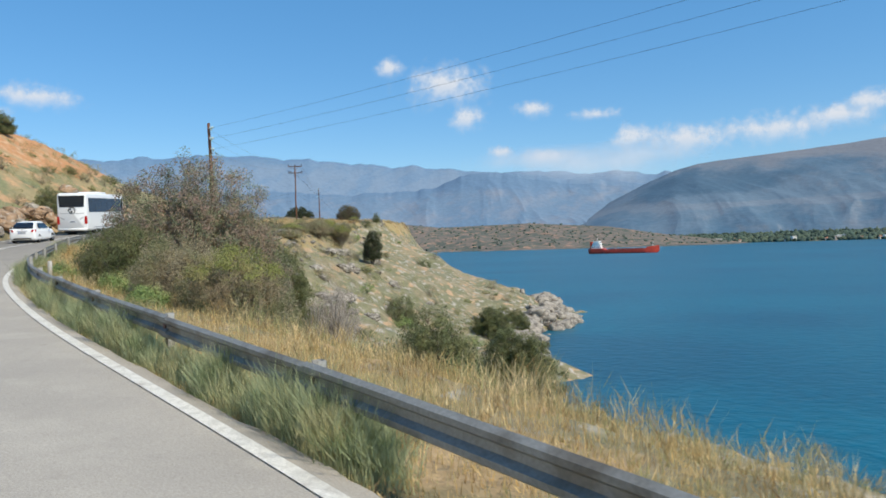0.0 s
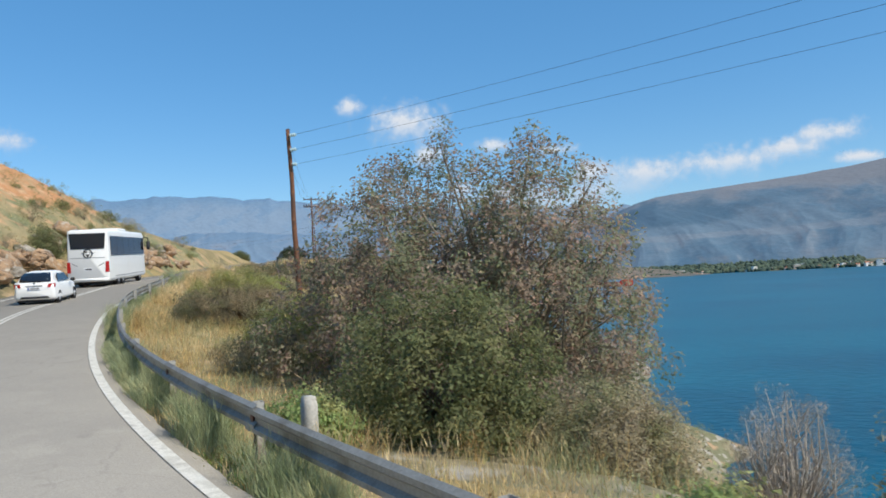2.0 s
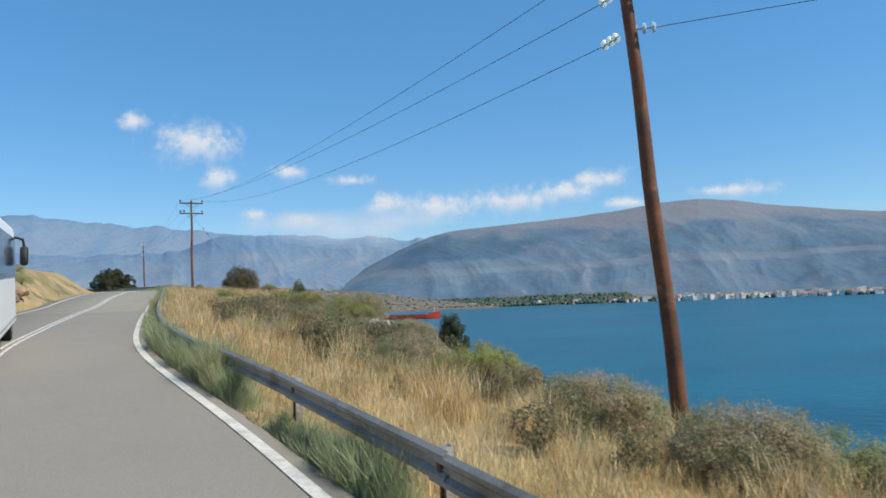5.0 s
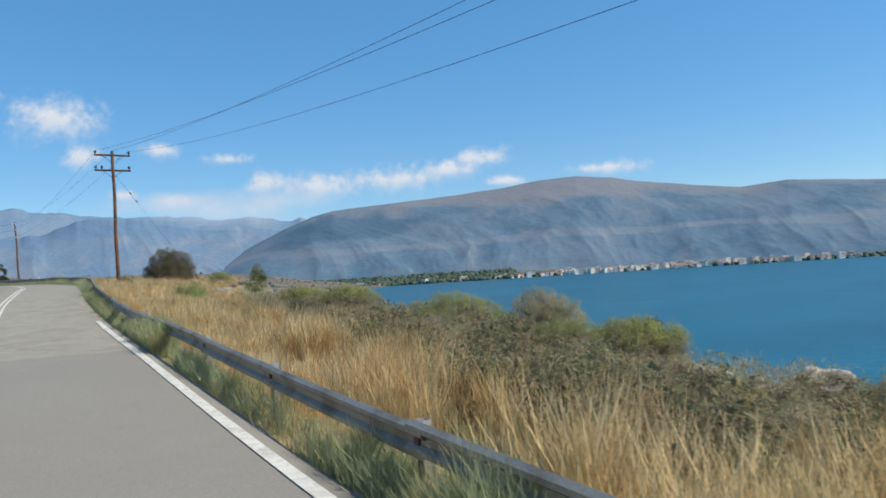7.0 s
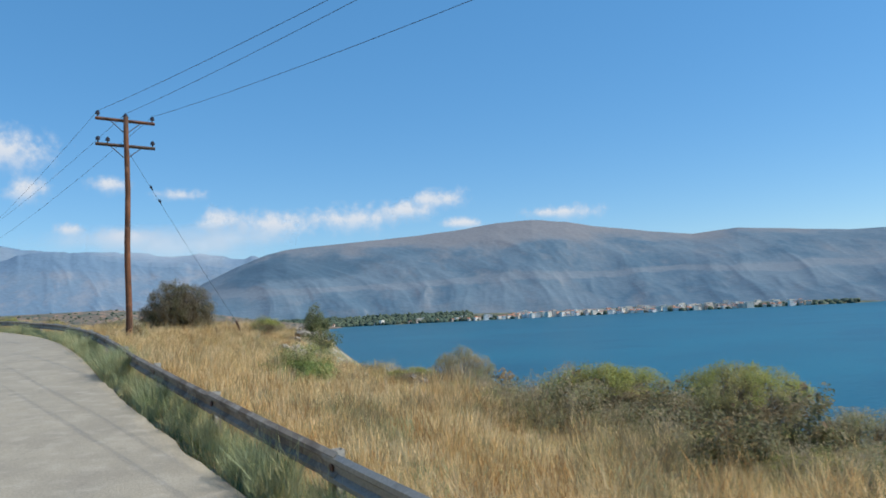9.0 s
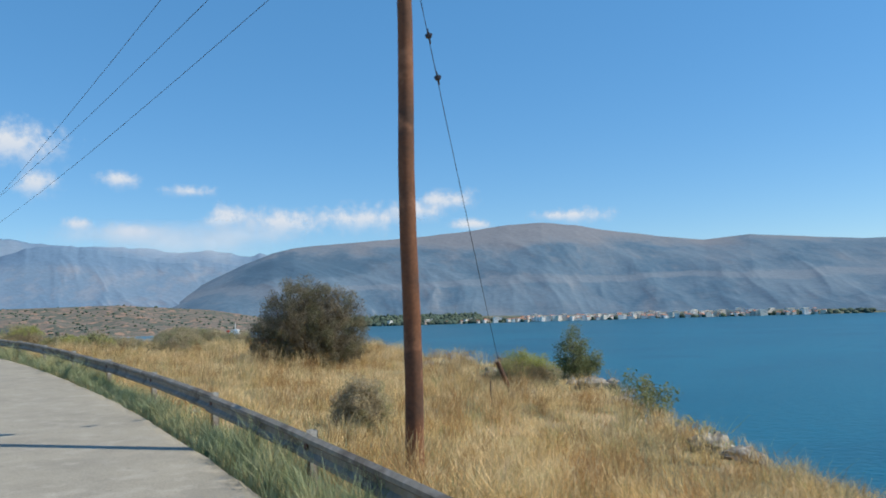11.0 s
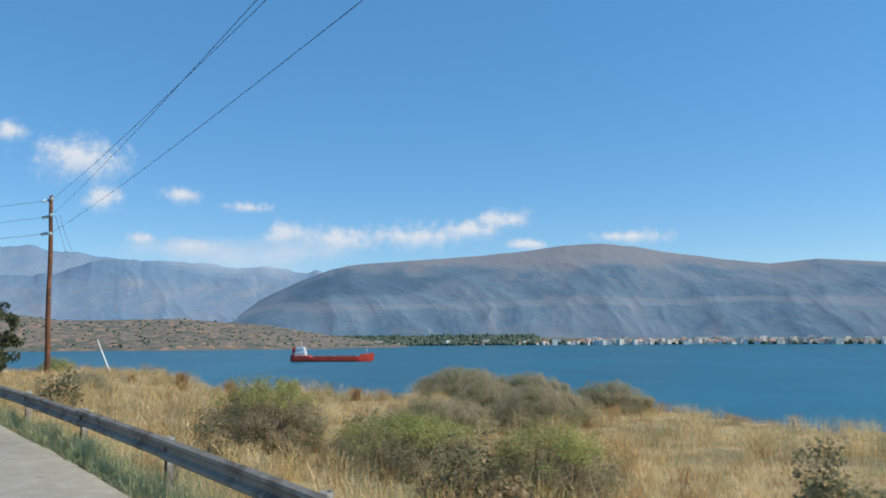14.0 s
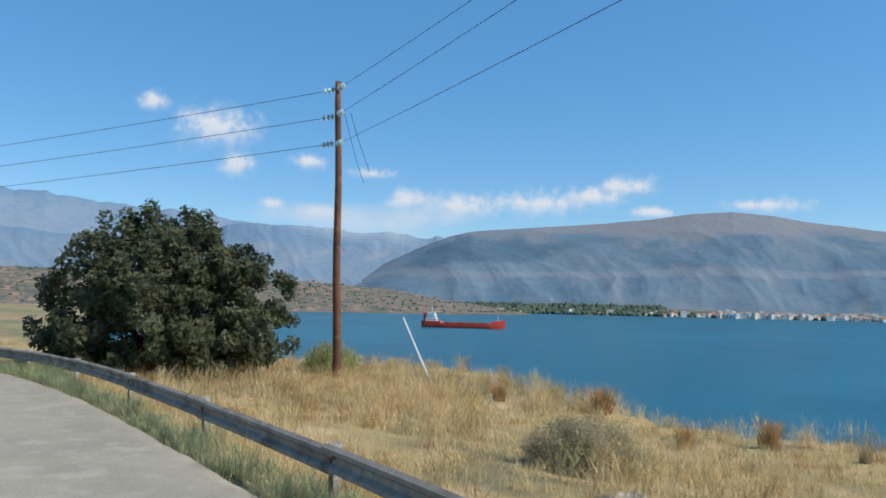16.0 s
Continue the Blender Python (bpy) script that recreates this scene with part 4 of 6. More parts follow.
def coach():
    root = new("coach")
    bm = bmesh.new()
    W, L, H0, H1 = 1.25, 12.0, 0.36, 3.62
    secs = [rounded(W - 0.10, H0 + 0.10, H1 - 0.14, 0.0, 0.16, 0.05), rounded(W - 0.03, H0 + 0.02, H1 - 0.04, 0.07, 0.2, 0.06), rounded(W, H0, H1, 0.28, 0.22, 0.07),
            rounded(W, H0, H1, L - 0.7, 0.22, 0.07), rounded(W - 0.05, H0, H1 - 0.12, L - 0.25, 0.25, 0.08), rounded(W - 0.2, H0 + 0.1, H1 - 0.7, L, 0.3, 0.08)]
    loft(bm, secs)
    body = part("body", bm, WHITE, root)
    win = plaque(root, "rear_window", [(-0.98, 0.0, 2.42), (0.98, 0.0, 2.42), (1.06, 0.0, 3.38), (-1.06, 0.0, 3.38)], TINT, "dark tinted rear window", 0.03)
    for sg in (-1, 1):
        for i in range(6):
            y0, y1 = 0.55 + i * 1.78, 0.55 + (i + 1) * 1.78 - 0.05
            plaque(root, "side_window", [(sg * 1.235, y0, 1.98), (sg * 1.235, y1, 1.98), (sg * 1.2, y1, 3.2), (sg * 1.2, y0, 3.2)], TINT, "dark tinted side window", 0.02, 0, sg)
        plaque(root, "tail_lamp", [(sg * 1.0, 0.03, 0.95), (sg * 1.22, 0.06, 0.95), (sg * 1.22, 0.06, 1.62), (sg * 1.03, 0.03, 1.62)], RED, "red tail lamp cluster", 0.06)
        plaque(root, "skirt_strip", [(sg * 1.252, 1.6, 0.62), (sg * 1.252, 10.9, 0.62), (sg * 1.252, 10.9, 0.68), (sg * 1.252, 1.6, 0.68)], GREY, "", 0.008, 0, sg)
        for y in (2.6, 3.9, 9.6):
            wheel(root, sg * 1.06, y, 0.5, 0.3)
        bm = bmesh.new()
        tube_bm(bm, [(sg * 1.1, 11.7, 3.3), (sg * 1.42, 11.95, 3.2), (sg * 1.46, 11.95, 2.95)], [0.04, 0.05, 0.05], 6)
        mirror = part("mirror", bm, BLACK, root)
        bm = bmesh.new()
        loft(bm, [outline(sg * 1.46, 2.65, 0.22, 0.6, 11.85, 0.08), outline(sg * 1.46, 2.65, 0.26, 0.66, 11.92, 0.1), outline(sg * 1.46, 2.65, 0.18, 0.5, 12.05, 0.08)])
        part("housing", bm, BLACK, mirror)
        plaque(root, "vent", [(sg * 0.62, 0.0, 1.32), (sg * 0.93, 0.0, 1.5), (sg * 0.93, 0.0, 1.56), (sg * 0.6, 0.0, 1.38)], GREY, "", 0.01)
    plaque(root, "engine_hatch_seam", [(-1.0, 0.0, 1.84), (1.0, 0.0, 1.84), (1.0, 0.0, 1.88), (-1.0, 0.0, 1.88)], GREY, "", 0.012)
    plaque(root, "number_plate", outline(0, 1.15, 0.54, 0.13, 0.0, 0.01, 1), PLATE, "pale plate with a dark bar", 0.015)
    plaque(root, "plate_bar", outline(0.02, 1.15, 0.36, 0.07, -0.016, 0.01, 1), BLACK, "", 0.008)
    # emblem: ring, wings and a wedge in black
    bm = bmesh.new()
    ring = []
    for t in np.linspace(0, 2 * math.pi, 28, endpoint=False):
        ring.append([bm.verts.new((rr * math.cos(t), yy, 2.12 + rr * math.sin(t))) for rr, yy in ((0.23, -0.015), (0.29, -0.015), (0.29, 0.0), (0.23, 0.0))])
    for a, b in zip(ring, ring[1:] + ring[:1]):
        for i in range(4):
            bm.faces.new((a[i], a[(i + 1) % 4], b[(i + 1) % 4], b[i]))
    for pts in (((-0.42, 2.2), (-0.2, 2.14), (-0.2, 2.04)), ((0.42, 2.2), (0.2, 2.14), (0.2, 2.04)), ((-0.13, 2.08), (0.13, 2.08), (0.0, 1.88)), ((-0.16, 2.3), (0.02, 2.26), (-0.06, 2.16), (-0.2, 2.2)), ((0.08, 2.24), (0.2, 2.22), (0.12, 2.14))):
        bm.faces.new([bm.verts.new((x, -0.014, z)) for x, z in pts])
    part("emblem", bm, BLACK, root, "black round emblem")
    bm = bmesh.new()
    loft(bm, [outline(0, 0.5, 2.34, 0.16, -0.03, 0.06), outline(0, 0.5, 2.40, 0.2, 0.1, 0.06)])
    part("bumper", bm, WHITE, root)
    bm = bmesh.new()
    box(bm, -0.85, 0.85, 0.5, 11.4, 0.2, 0.42)
    part("underbody", bm, BLACK, root)
    bm = bmesh.new()
    loft(bm, [outline(0, 3.66, 1.7, 0.14, 4.2, 0.06), outline(0, 3.7, 1.8, 0.2, 4.6, 0.08), outline(0, 3.7, 1.8, 0.2, 6.6, 0.08), outline(0, 3.66, 1.7, 0.12, 7.0, 0.05)])
    part("roof_unit", bm, WHITE, root)
    return root

def hatchback():
    root = new("car")
    bm = bmesh.new()
    secs = []
    for y, w, z0, z1, r, tuck in ((0.0, 0.74, 0.34, 0.72, 0.1, 0.02), (0.06, 0.84, 0.26, 0.98, 0.12, 0.03), (0.2, 0.88, 0.22, 1.05, 0.14, 0.05), (0.8, 0.88, 0.2, 1.03, 0.14, 0.06), (2.9, 0.88, 0.2, 0.98, 0.14, 0.06), (3.7, 0.86, 0.22, 0.88, 0.14, 0.08), (4.12, 0.78, 0.26, 0.74, 0.14, 0.08), (4.25, 0.62, 0.32, 0.62, 0.1, 0.05)):
        secs.append(rounded(w, z0, z1, y, r, tuck))
    loft(bm, secs)
    part("body", bm, WHITE, root)
    bm = bmesh.new()
    loft(bm, [rounded(0.80, 0.9, 1.02, 0.16, 0.05, 0.03), rounded(0.78, 0.9, 1.30, 0.36, 0.12, 0.10), rounded(0.76, 0.9, 1.48, 0.72, 0.14, 0.16), rounded(0.76, 0.9, 1.52, 1.5, 0.14, 0.16), rounded(0.76, 0.9, 1.47, 2.3, 0.14, 0.16), rounded(0.78, 0.9, 1.04, 3.1, 0.06, 0.06)])
    part("cabin", bm, WHITE, root)
    bm = bmesh.new()
    loft(bm, [[(w * k, y + dy, z + dz) for k, dy, dz in ((-1, 0.05, -0.03), (1, 0.05, -0.03), (1, -0.022, 0.016), (0.5, -0.034, 0.02), (-0.5, -0.034, 0.02), (-1, -0.022, 0.016))] for w, y, z in ((0.66, 0.165, 1.035), (0.655, 0.25, 1.15), (0.62, 0.345, 1.285), (0.57, 0.52, 1.385), (0.54, 0.62, 1.435))])
    part("rear_window", bm, TINT, root, "dark rear window")
    bm = bmesh.new()
    tube_bm(bm, [(0.0, 0.16, 1.05), (0.2, 0.15, 1.02), (0.42, 0.22, 1.12)], [0.02, 0.016, 0.01], 5)
    part("wiper", bm, BLACK, root)
    for sg in (-1, 1):
        plaque(root, "side_window", [(sg * 0.80, 0.75, 1.05), (sg * 0.80, 2.6, 1.03), (sg * 0.70, 2.1, 1.38), (sg * 0.68, 0.95, 1.40)], TINT, "", 0.02, 0, sg)
        lamp = plaque(root, "tail_lamp", [(sg * 0.56, 0.03, 0.80), (sg * 0.86, 0.14, 0.80), (sg * 0.87, 0.15, 0.98), (sg * 0.60, 0.06, 0.97)], RED, "red tail lamp", 0.055)
        plaque(lamp, "lens", [(sg * 0.60, 0.03, 0.96), (sg * 0.84, 0.12, 0.97), (sg * 0.80, 0.14, 1.05), (sg * 0.66, 0.07, 1.04)], PLATE, "clear lens", 0.045)
        bm = bmesh.new()
        loft(bm, [outline(sg * 0.98, 1.02, 0.16, 0.12, 2.55, 0.05), outline(sg * 0.99, 1.02, 0.2, 0.16, 2.62, 0.06), outline(sg * 0.97, 1.02, 0.12, 0.1, 2.72, 0.04)])
        part("mirror", bm, BLACK, root)
        for y in (0.78, 3.4):
            wheel(root, sg * 0.77, y, 0.31, 0.2)
        bm = bmesh.new()
        bmesh.ops.create_cone(bm, cap_ends=True, segments=12, radius1=0.045, radius2=0.04, depth=0.03)
        bmesh.ops.rotate(bm, verts=bm.verts, matrix=Matrix.Rotation(radians(90), 3, "X"))
        bmesh.ops.translate(bm, verts=bm.verts, vec=(sg * 0.7, 0.05, 0.46))
        part("fog_lamp", bm, BLACK, root)
    plaque(root, "number_plate", outline(0, 0.76, 0.52, 0.12, -0.01, 0.01, 1), PLATE, "pale plate with a dark bar", 0.015)
    plaque(root, "plate_bar", outline(0.03, 0.76, 0.36, 0.06, -0.03, 0.01, 1), GREY, "", 0.006)
    plaque(root, "plate_band", outline(-0.235, 0.76, 0.05, 0.11, -0.03, 0.01, 1), BLUE, "", 0.006)
    plaque(root, "trunk_handle", outline(0, 0.88, 0.7, 0.035, 0.02, 0.015, 2), GREY, "", 0.02)
    plaque(root, "diffuser", [(-0.62, 0.0, 0.30), (0.62, 0.0, 0.30), (0.55, 0.0, 0.39), (-0.55, 0.0, 0.39)], BLACK, "black lower bumper strip", 0.02)
    plaque(root, "badge", outline(0, 0.99, 0.1, 0.07, 0.06, 0.03, 4), SILVER, "", 0.015)
    bm = bmesh.new()
    box(bm, -0.7, 0.7, 0.15, 4.0, 0.14, 0.3)
    part("underbody", bm, BLACK, root)
    return root

def on_road(ob, q, o):
    s_ = S0 + q
    a, b = along(s_, o), along(s_ + 4, o)
    d = Vector(b) - Vector(a)
    ob.matrix_basis = Matrix.Translation(a) @ Matrix.Rotation(math.atan2(d.y, d.x) - math.pi / 2, 4, "Z") @ Matrix.Rotation(math.atan2(d.z, d.xy.length), 4, "X")

on_road(tagged(coach(), "white touring coach with tinted windows on the road", "bus"), -15.5, -5.15)
on_road(tagged(hatchback(), "small white hatchback car on the grey road", "car"), -28.5, -4.65)

# ---- ship ----
HULL = material("hull_red", (0.55, 0.06, 0.035), 0.6, tones=[((0.40, 0.05, 0.035), 0.5, 0.65)], scale=0.08, fine=0.6)
SHIP_WHITE = material("ship_white", (0.78, 0.78, 0.76), 0.6, fine=0.6)
DECK = material("ship_deck", (0.24, 0.09, 0.06), 0.8, fine=0.6)

def ship():
    root = new("cargo_ship")
    bm = bmesh.new()
    secs = []
    for x, w, z0, z1 in ((-40, 4.0, 0.5, 6.2), (-37, 6.0, -1.5, 6.2), (-22, 6.6, -2, 6.0), (-20.5, 6.6, -2, 4.4), (18, 6.6, -2, 4.4), (26, 6.2, -2, 4.6), (29, 5.4, -2, 6.8), (36, 3.0, -1.5, 7.6), (41, 0.5, 1.5, 8.2)):
        secs.append([(x, p, z) for p, z in ((-w * 0.85, z0), (w * 0.85, z0), (w, (z0 + z1) / 2), (w, z1), (-w, z1), (-w, (z0 + z1) / 2))])
    loft(bm, secs)
    for f in bm.faces:
        f.smooth = False
    part("hull", bm, HULL, root)
    for i in range(4):
        bm = bmesh.new()
        box(bm, -17 + i * 10.5, -8 + i * 10.5, -4.6, 4.6, 4.2, 5.4)
        part("hatch", bm, DECK, root)
    bm = bmesh.new()
    box(bm, -36, -25, -5.4, 5.4, 6.0, 9.0)
    box(bm, -35, -26, -5.0, 5.0, 9.0, 12.0)
    box(bm, -33.5, -27, -5.8, 5.8, 12.0, 14.6)
    house = part("deckhouse", bm, SHIP_WHITE, root, "white stern deckhouse")
    for z, hw in ((7.6, 4.5), (10.6, 4.2), (13.4, 5.0)):
        for i in range(5):
            bm = bmesh.new()
            y = -hw + (i + 0.5) * hw * 2 / 5
            box(bm, -26.98 if z > 12 else (-24.97 if z < 9 else -25.97), -26.9 if z > 12 else (-24.9 if z < 9 else -25.9), y - 0.5, y + 0.5, z - 0.5, z + 0.5)
            part("window", bm, PANE, house)
    for k in range(4):
        bm = bmesh.new()
        box(bm, -35 + k * 2.3, -34 + k * 2.3, -5.46, -5.39, 7, 8.2)
        part("window", bm, PANE, house)
    bm = bmesh.new()
    tube_bm(bm, [(-30, 0, 14.5), (-30, 0, 21)], [0.3, 0.12], 6)
    part("mast", bm, SHIP_WHITE, root)
    bm = bmesh.new()
    tube_bm(bm, [(34, 0, 7.4), (34, 0, 13)], [0.3, 0.15], 6)
    part("mast", bm, SHIP_WHITE, root)
    bm = bmesh.new()
    box(bm, -38.5, -36, -1.6, 1.6, 6, 14)
    part("funnel", bm, HULL, root)
    return root

boat = tagged(ship(), "red-hulled cargo ship with a white stern deckhouse at anchor", "ship")
boat.matrix_basis = Matrix.Translation((-170, 815, SEA)) @ Matrix.Rotation(radians(2), 4, "Z")

# ---- vegetation ----
BARK = material("bark", (0.13, 0.095, 0.07), 0.9, tones=[((0.20, 0.17, 0.14), 0.5, 0.65)], scale=6, fine=30, bump=0.01)
TWIG = material("grey_twig", (0.26, 0.21, 0.15), 0.9, fine=30)

def leaf_material(name, base, tones, scale=0.9):
    m = material(name, base, 0.6, spec=0.2, tones=tones, scale=scale, fine=6, island=0.24, thin=0.5)
    return m

LEAF_DARK = leaf_material("dark_leaf", (0.191, 0.214, 0.096), [((0.289, 0.280, 0.131), 0.46, 0.60), ((0.141, 0.155, 0.077), 0.52, 0.64)], 1.6)
LEAF_OLIVE = leaf_material("olive_leaf", (0.342, 0.350, 0.155), [((0.439, 0.382, 0.203), 0.48, 0.62), ((0.277, 0.333, 0.122), 0.52, 0.65)], 1.4)
LEAF_RUST = leaf_material("rusty_leaf", (0.364, 0.282, 0.213), [((0.270, 0.295, 0.169), 0.46, 0.54), ((0.526, 0.338, 0.276), 0.55, 0.65)], 1.5)
LEAF_GREEN = leaf_material("green_leaf", (0.313, 0.403, 0.152), [((0.458, 0.458, 0.216), 0.48, 0.6), ((0.233, 0.296, 0.117), 0.53, 0.64)], 1.4)
LEAF_GREY = leaf_material("grey_leaf", (0.430, 0.365, 0.235), [((0.325, 0.325, 0.170), 0.46, 0.57), ((0.552, 0.463, 0.325), 0.55, 0.66)], 1.5)
LEAF_BROWN = leaf_material("brown_twig_leaf", (0.358, 0.293, 0.187), [((0.260, 0.260, 0.138), 0.46, 0.57), ((0.471, 0.374, 0.252), 0.54, 0.66)], 1.4)
LEAF_DEEP = leaf_material("deep_green_leaf", (0.098, 0.112, 0.060), [((0.175, 0.185, 0.115), 0.52, 0.64)], 1.8)
LEAF_LIME = leaf_material("yellow_green_leaf", (0.375, 0.39, 0.125), [((0.43, 0.385, 0.17), 0.47, 0.59), ((0.27, 0.295, 0.11), 0.53, 0.63)], 1.4)
LEAF_UMBER = leaf_material("dark_brown_leaf", (0.215, 0.18, 0.12), [((0.165, 0.16, 0.09), 0.46, 0.57), ((0.28, 0.225, 0.155), 0.54, 0.66)], 1.4)
LEAF_HERB = leaf_material("withered_herb_leaf", (0.265, 0.245, 0.145), [((0.175, 0.18, 0.09), 0.42, 0.52), ((0.37, 0.31, 0.195), 0.55, 0.64), ((0.215, 0.145, 0.08), 0.54, 0.63)], 2.2)
LEAF_HUSK = leaf_material("brown_husk_leaf", (0.372, 0.268, 0.144), [((0.248, 0.213, 0.110), 0.45, 0.55), ((0.522, 0.398, 0.234), 0.55, 0.65)], 2.2)

def quads_from(c, u, v):
    """Pointed leaves at centres c with half-axes u and v."""
    V = np.stack([c + u * 1.1, c - u * 0.65 + v, c - u * 0.65 - v], 1).reshape(-1, 3)
    return V, np.arange(len(V)).reshape(-1, 3)

def leaf_cloud(rs, centres, n_each, spread, size, mid, slim=0.55):
    """Leaves round each centre, their faces turned mostly outward and up; slim ones point outward like twigs."""
    c = np.repeat(centres, n_each, 0)
    d = rs.normal(size=c.shape)
    d *= (rs.uniform(0.2, 1.0, (len(c), 1)) ** 0.6) / (np.linalg.norm(d, axis=1, keepdims=True) + 1e-6)
    c = c + d * spread
    out = c - mid
    out /= np.linalg.norm(out, axis=1, keepdims=True) + 1e-6
    rnd = rs.normal(size=c.shape)
    if slim < 0.4:
        u = out * 0.45 + rnd * 0.7 + np.array([0, 0, 0.3])
        u /= np.linalg.norm(u, axis=1, keepdims=True)
        v = np.cross(u, rs.normal(size=c.shape))
    else:
        nrm = out * 0.6 + rnd * 0.5 + np.array([0, 0, 0.35])
        nrm /= np.linalg.norm(nrm, axis=1, keepdims=True)
        u = np.cross(nrm, rs.normal(size=c.shape))
        u /= np.linalg.norm(u, axis=1, keepdims=True) + 1e-6
        v = np.cross(nrm, u)
    v /= np.linalg.norm(v, axis=1, keepdims=True) + 1e-6
    k = size * rs.uniform(0.6, 1.3, (len(c), 1))
    return quads_from(c, u * k, v * k * slim)

def branch_mesh(rs, tips, trunk_r, fork, name="stem", mat=None):
    """Tapered limbs that leave one foot for each tip, forking at a height."""
    ang = np.linspace(0, 2 * math.pi, 5, endpoint=False)
    ring = np.stack([np.cos(ang), np.sin(ang), np.zeros(5)], 1)
    V, F, nv = [ring * trunk_r * 1.5 + np.array([0, 0, -0.25])], [], 5
    for t in tips:
        b = np.array([t[0] * 0.25, t[1] * 0.25, fork * rs.uniform(0.7, 1.2)]) + np.append(rs.normal(size=2) * trunk_r * 0.6, 0)
        c = (b + t) / 2 + rs.normal(size=3) * np.linalg.norm(t) * 0.07
        for p, r in zip((b, c, t), np.array([0.7, 0.4, 0.12]) * trunk_r * rs.uniform(0.5, 1.0)):
            V.append(p + ring * r)
        for k in range(3):
            low = 0 if k == 0 else nv + (k - 1) * 5
            for j in range(5):
                F.append((low + j, low + (j + 1) % 5, nv + k * 5 + (j + 1) % 5, nv + k * 5 + j))
        nv += 15
    return fast_mesh(name, np.vstack(V), np.array(F), mat or BARK, True)

def shrub(name, rx, ry, height, clumps, each, spread, leaf, mat, seed, bare=0, trunk_r=0.05, open_base=0.12, dent=0.35, twig_mat=None, slim=0.55, top_mat=None, shell=0.5):
    """A bush or tree: limbs and a crown of many small leaves in uneven clumps, standing at the origin."""
    rs = np.random.RandomState(seed)
    d = rs.normal(size=(clumps, 3))
    d[:, 2] = np.abs(d[:, 2])
    d /= np.linalg.norm(d, axis=1, keepdims=True)
    lump = 1 + dent * np.array([noise.noise(Vector(x * 1.9) + Vector((seed, 0, seed * 0.37))) for x in d])
    k = (rs.uniform(0.3, 1.0, clumps) ** shell) * lump
    mid = height * (0.06 + open_base)
    C = d * k[:, None] * np.array([rx, ry, height - mid]) + np.array([0, 0, mid])
    low = np.clip((C[:, 2] - mid) / (height * 0.3), 0, 1)
    C[:, :2] *= (0.80 + 0.20 * low)[:, None]
    C[:, 2] = np.maximum(C[:, 2] - height * 0.05 * rs.uniform(0, 1, clumps), height * open_base * 0.6)
    root = new(name)
    tips = C[rs.permutation(clumps)[:max(8, clumps // 3) + bare]]
    br = new("stem", branch_mesh(rs, tips, trunk_r, height * 0.22, mat=twig_mat))
    br.parent = root
    V, F = leaf_cloud(rs, C, each, spread, leaf, np.array([0, 0, height * 0.3]), slim)
    V[:, 2] = np.maximum(V[:, 2], 0.02)
    me = fast_mesh("crown", V, F, mat)
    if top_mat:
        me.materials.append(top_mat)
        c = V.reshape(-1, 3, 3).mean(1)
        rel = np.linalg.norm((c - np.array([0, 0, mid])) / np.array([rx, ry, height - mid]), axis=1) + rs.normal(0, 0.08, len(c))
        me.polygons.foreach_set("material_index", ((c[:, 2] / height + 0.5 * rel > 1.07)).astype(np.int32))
    crown = new("crown", me)
    crown.parent = root
    return root

def stand(ob, x, y, turn=0.0, k=1.0, sink=0.06):
    ob.matrix_basis = Matrix.Translation((x, y, z_at(x, y) - sink)) @ Matrix.Rotation(turn, 4, "Z") @ Matrix.Diagonal((k, k, k, 1))
    return ob

# large plants, each of its own
big_tree = tagged(shrub("tree", 4.6, 4.3, 7.6, 950, 125, 0.38, 0.047, LEAF_RUST, 5, 80, 0.10, 0.0, 0.2, twig_mat=TWIG), "large autumn tree with sparse rusty leaves below the road", "tree")
stand(big_tree, 40.6, -33.0)
tagged(stand(shrub("tree", 4.8, 4.6, 6.1, 620, 95, 0.36, 0.115, LEAF_DEEP, 8, 10, 0.12, 0.0, 0.24), -72.8, 113.8), "dense dark green tree crowding the guard rail", "tree")
tagged(stand(shrub("bush", 2.75, 2.65, 3.95, 950, 150, 0.26, 0.034, LEAF_UMBER, 12, 90, 0.05, 0.0, 0.10, slim=0.42, shell=0.45), -25.9, 71.8), "tall rounded grey-brown bush in dry grass", "bush")
hx, hy, _ = along(S0 + 8.0, -23.0)
tagged(stand(shrub("tree", 1.5, 1.4, 2.7, 260, 80, 0.28, 0.05, LEAF_DARK, 14, 10, 0.1, 0.0, 0.2), hx, hy), "dark rounded tree on top of the cutting", "tree")

def plant_bushes(*rows):
    """Bushes from rows of place, radius, height, leaf, seed and label."""
    for x, y, rx, h, mat, seed, lab in rows:
        twiggy = mat in (LEAF_GREY, LEAF_OLIVE)
        if twiggy:
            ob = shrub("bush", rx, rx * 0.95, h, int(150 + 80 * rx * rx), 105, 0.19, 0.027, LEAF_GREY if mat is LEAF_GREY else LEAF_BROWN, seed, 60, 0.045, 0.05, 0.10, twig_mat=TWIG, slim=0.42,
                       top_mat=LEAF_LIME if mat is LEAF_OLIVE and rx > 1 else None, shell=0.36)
        else:
            ob = shrub("bush", rx, rx * 0.95, h, int(100 + 75 * rx * rx), 66 if rx < 2.2 else 135, 0.26, 0.036 if rx < 2 else 0.044, mat, seed, 10, 0.03, 0.02, 0.2 if rx < 2.2 else 0.14,
                       top_mat=LEAF_OLIVE if mat is LEAF_GREEN and rx > 1 else None, shell=0.5)
        tagged(stand(ob, x, y), lab, "bush", "bushes along the coast road")

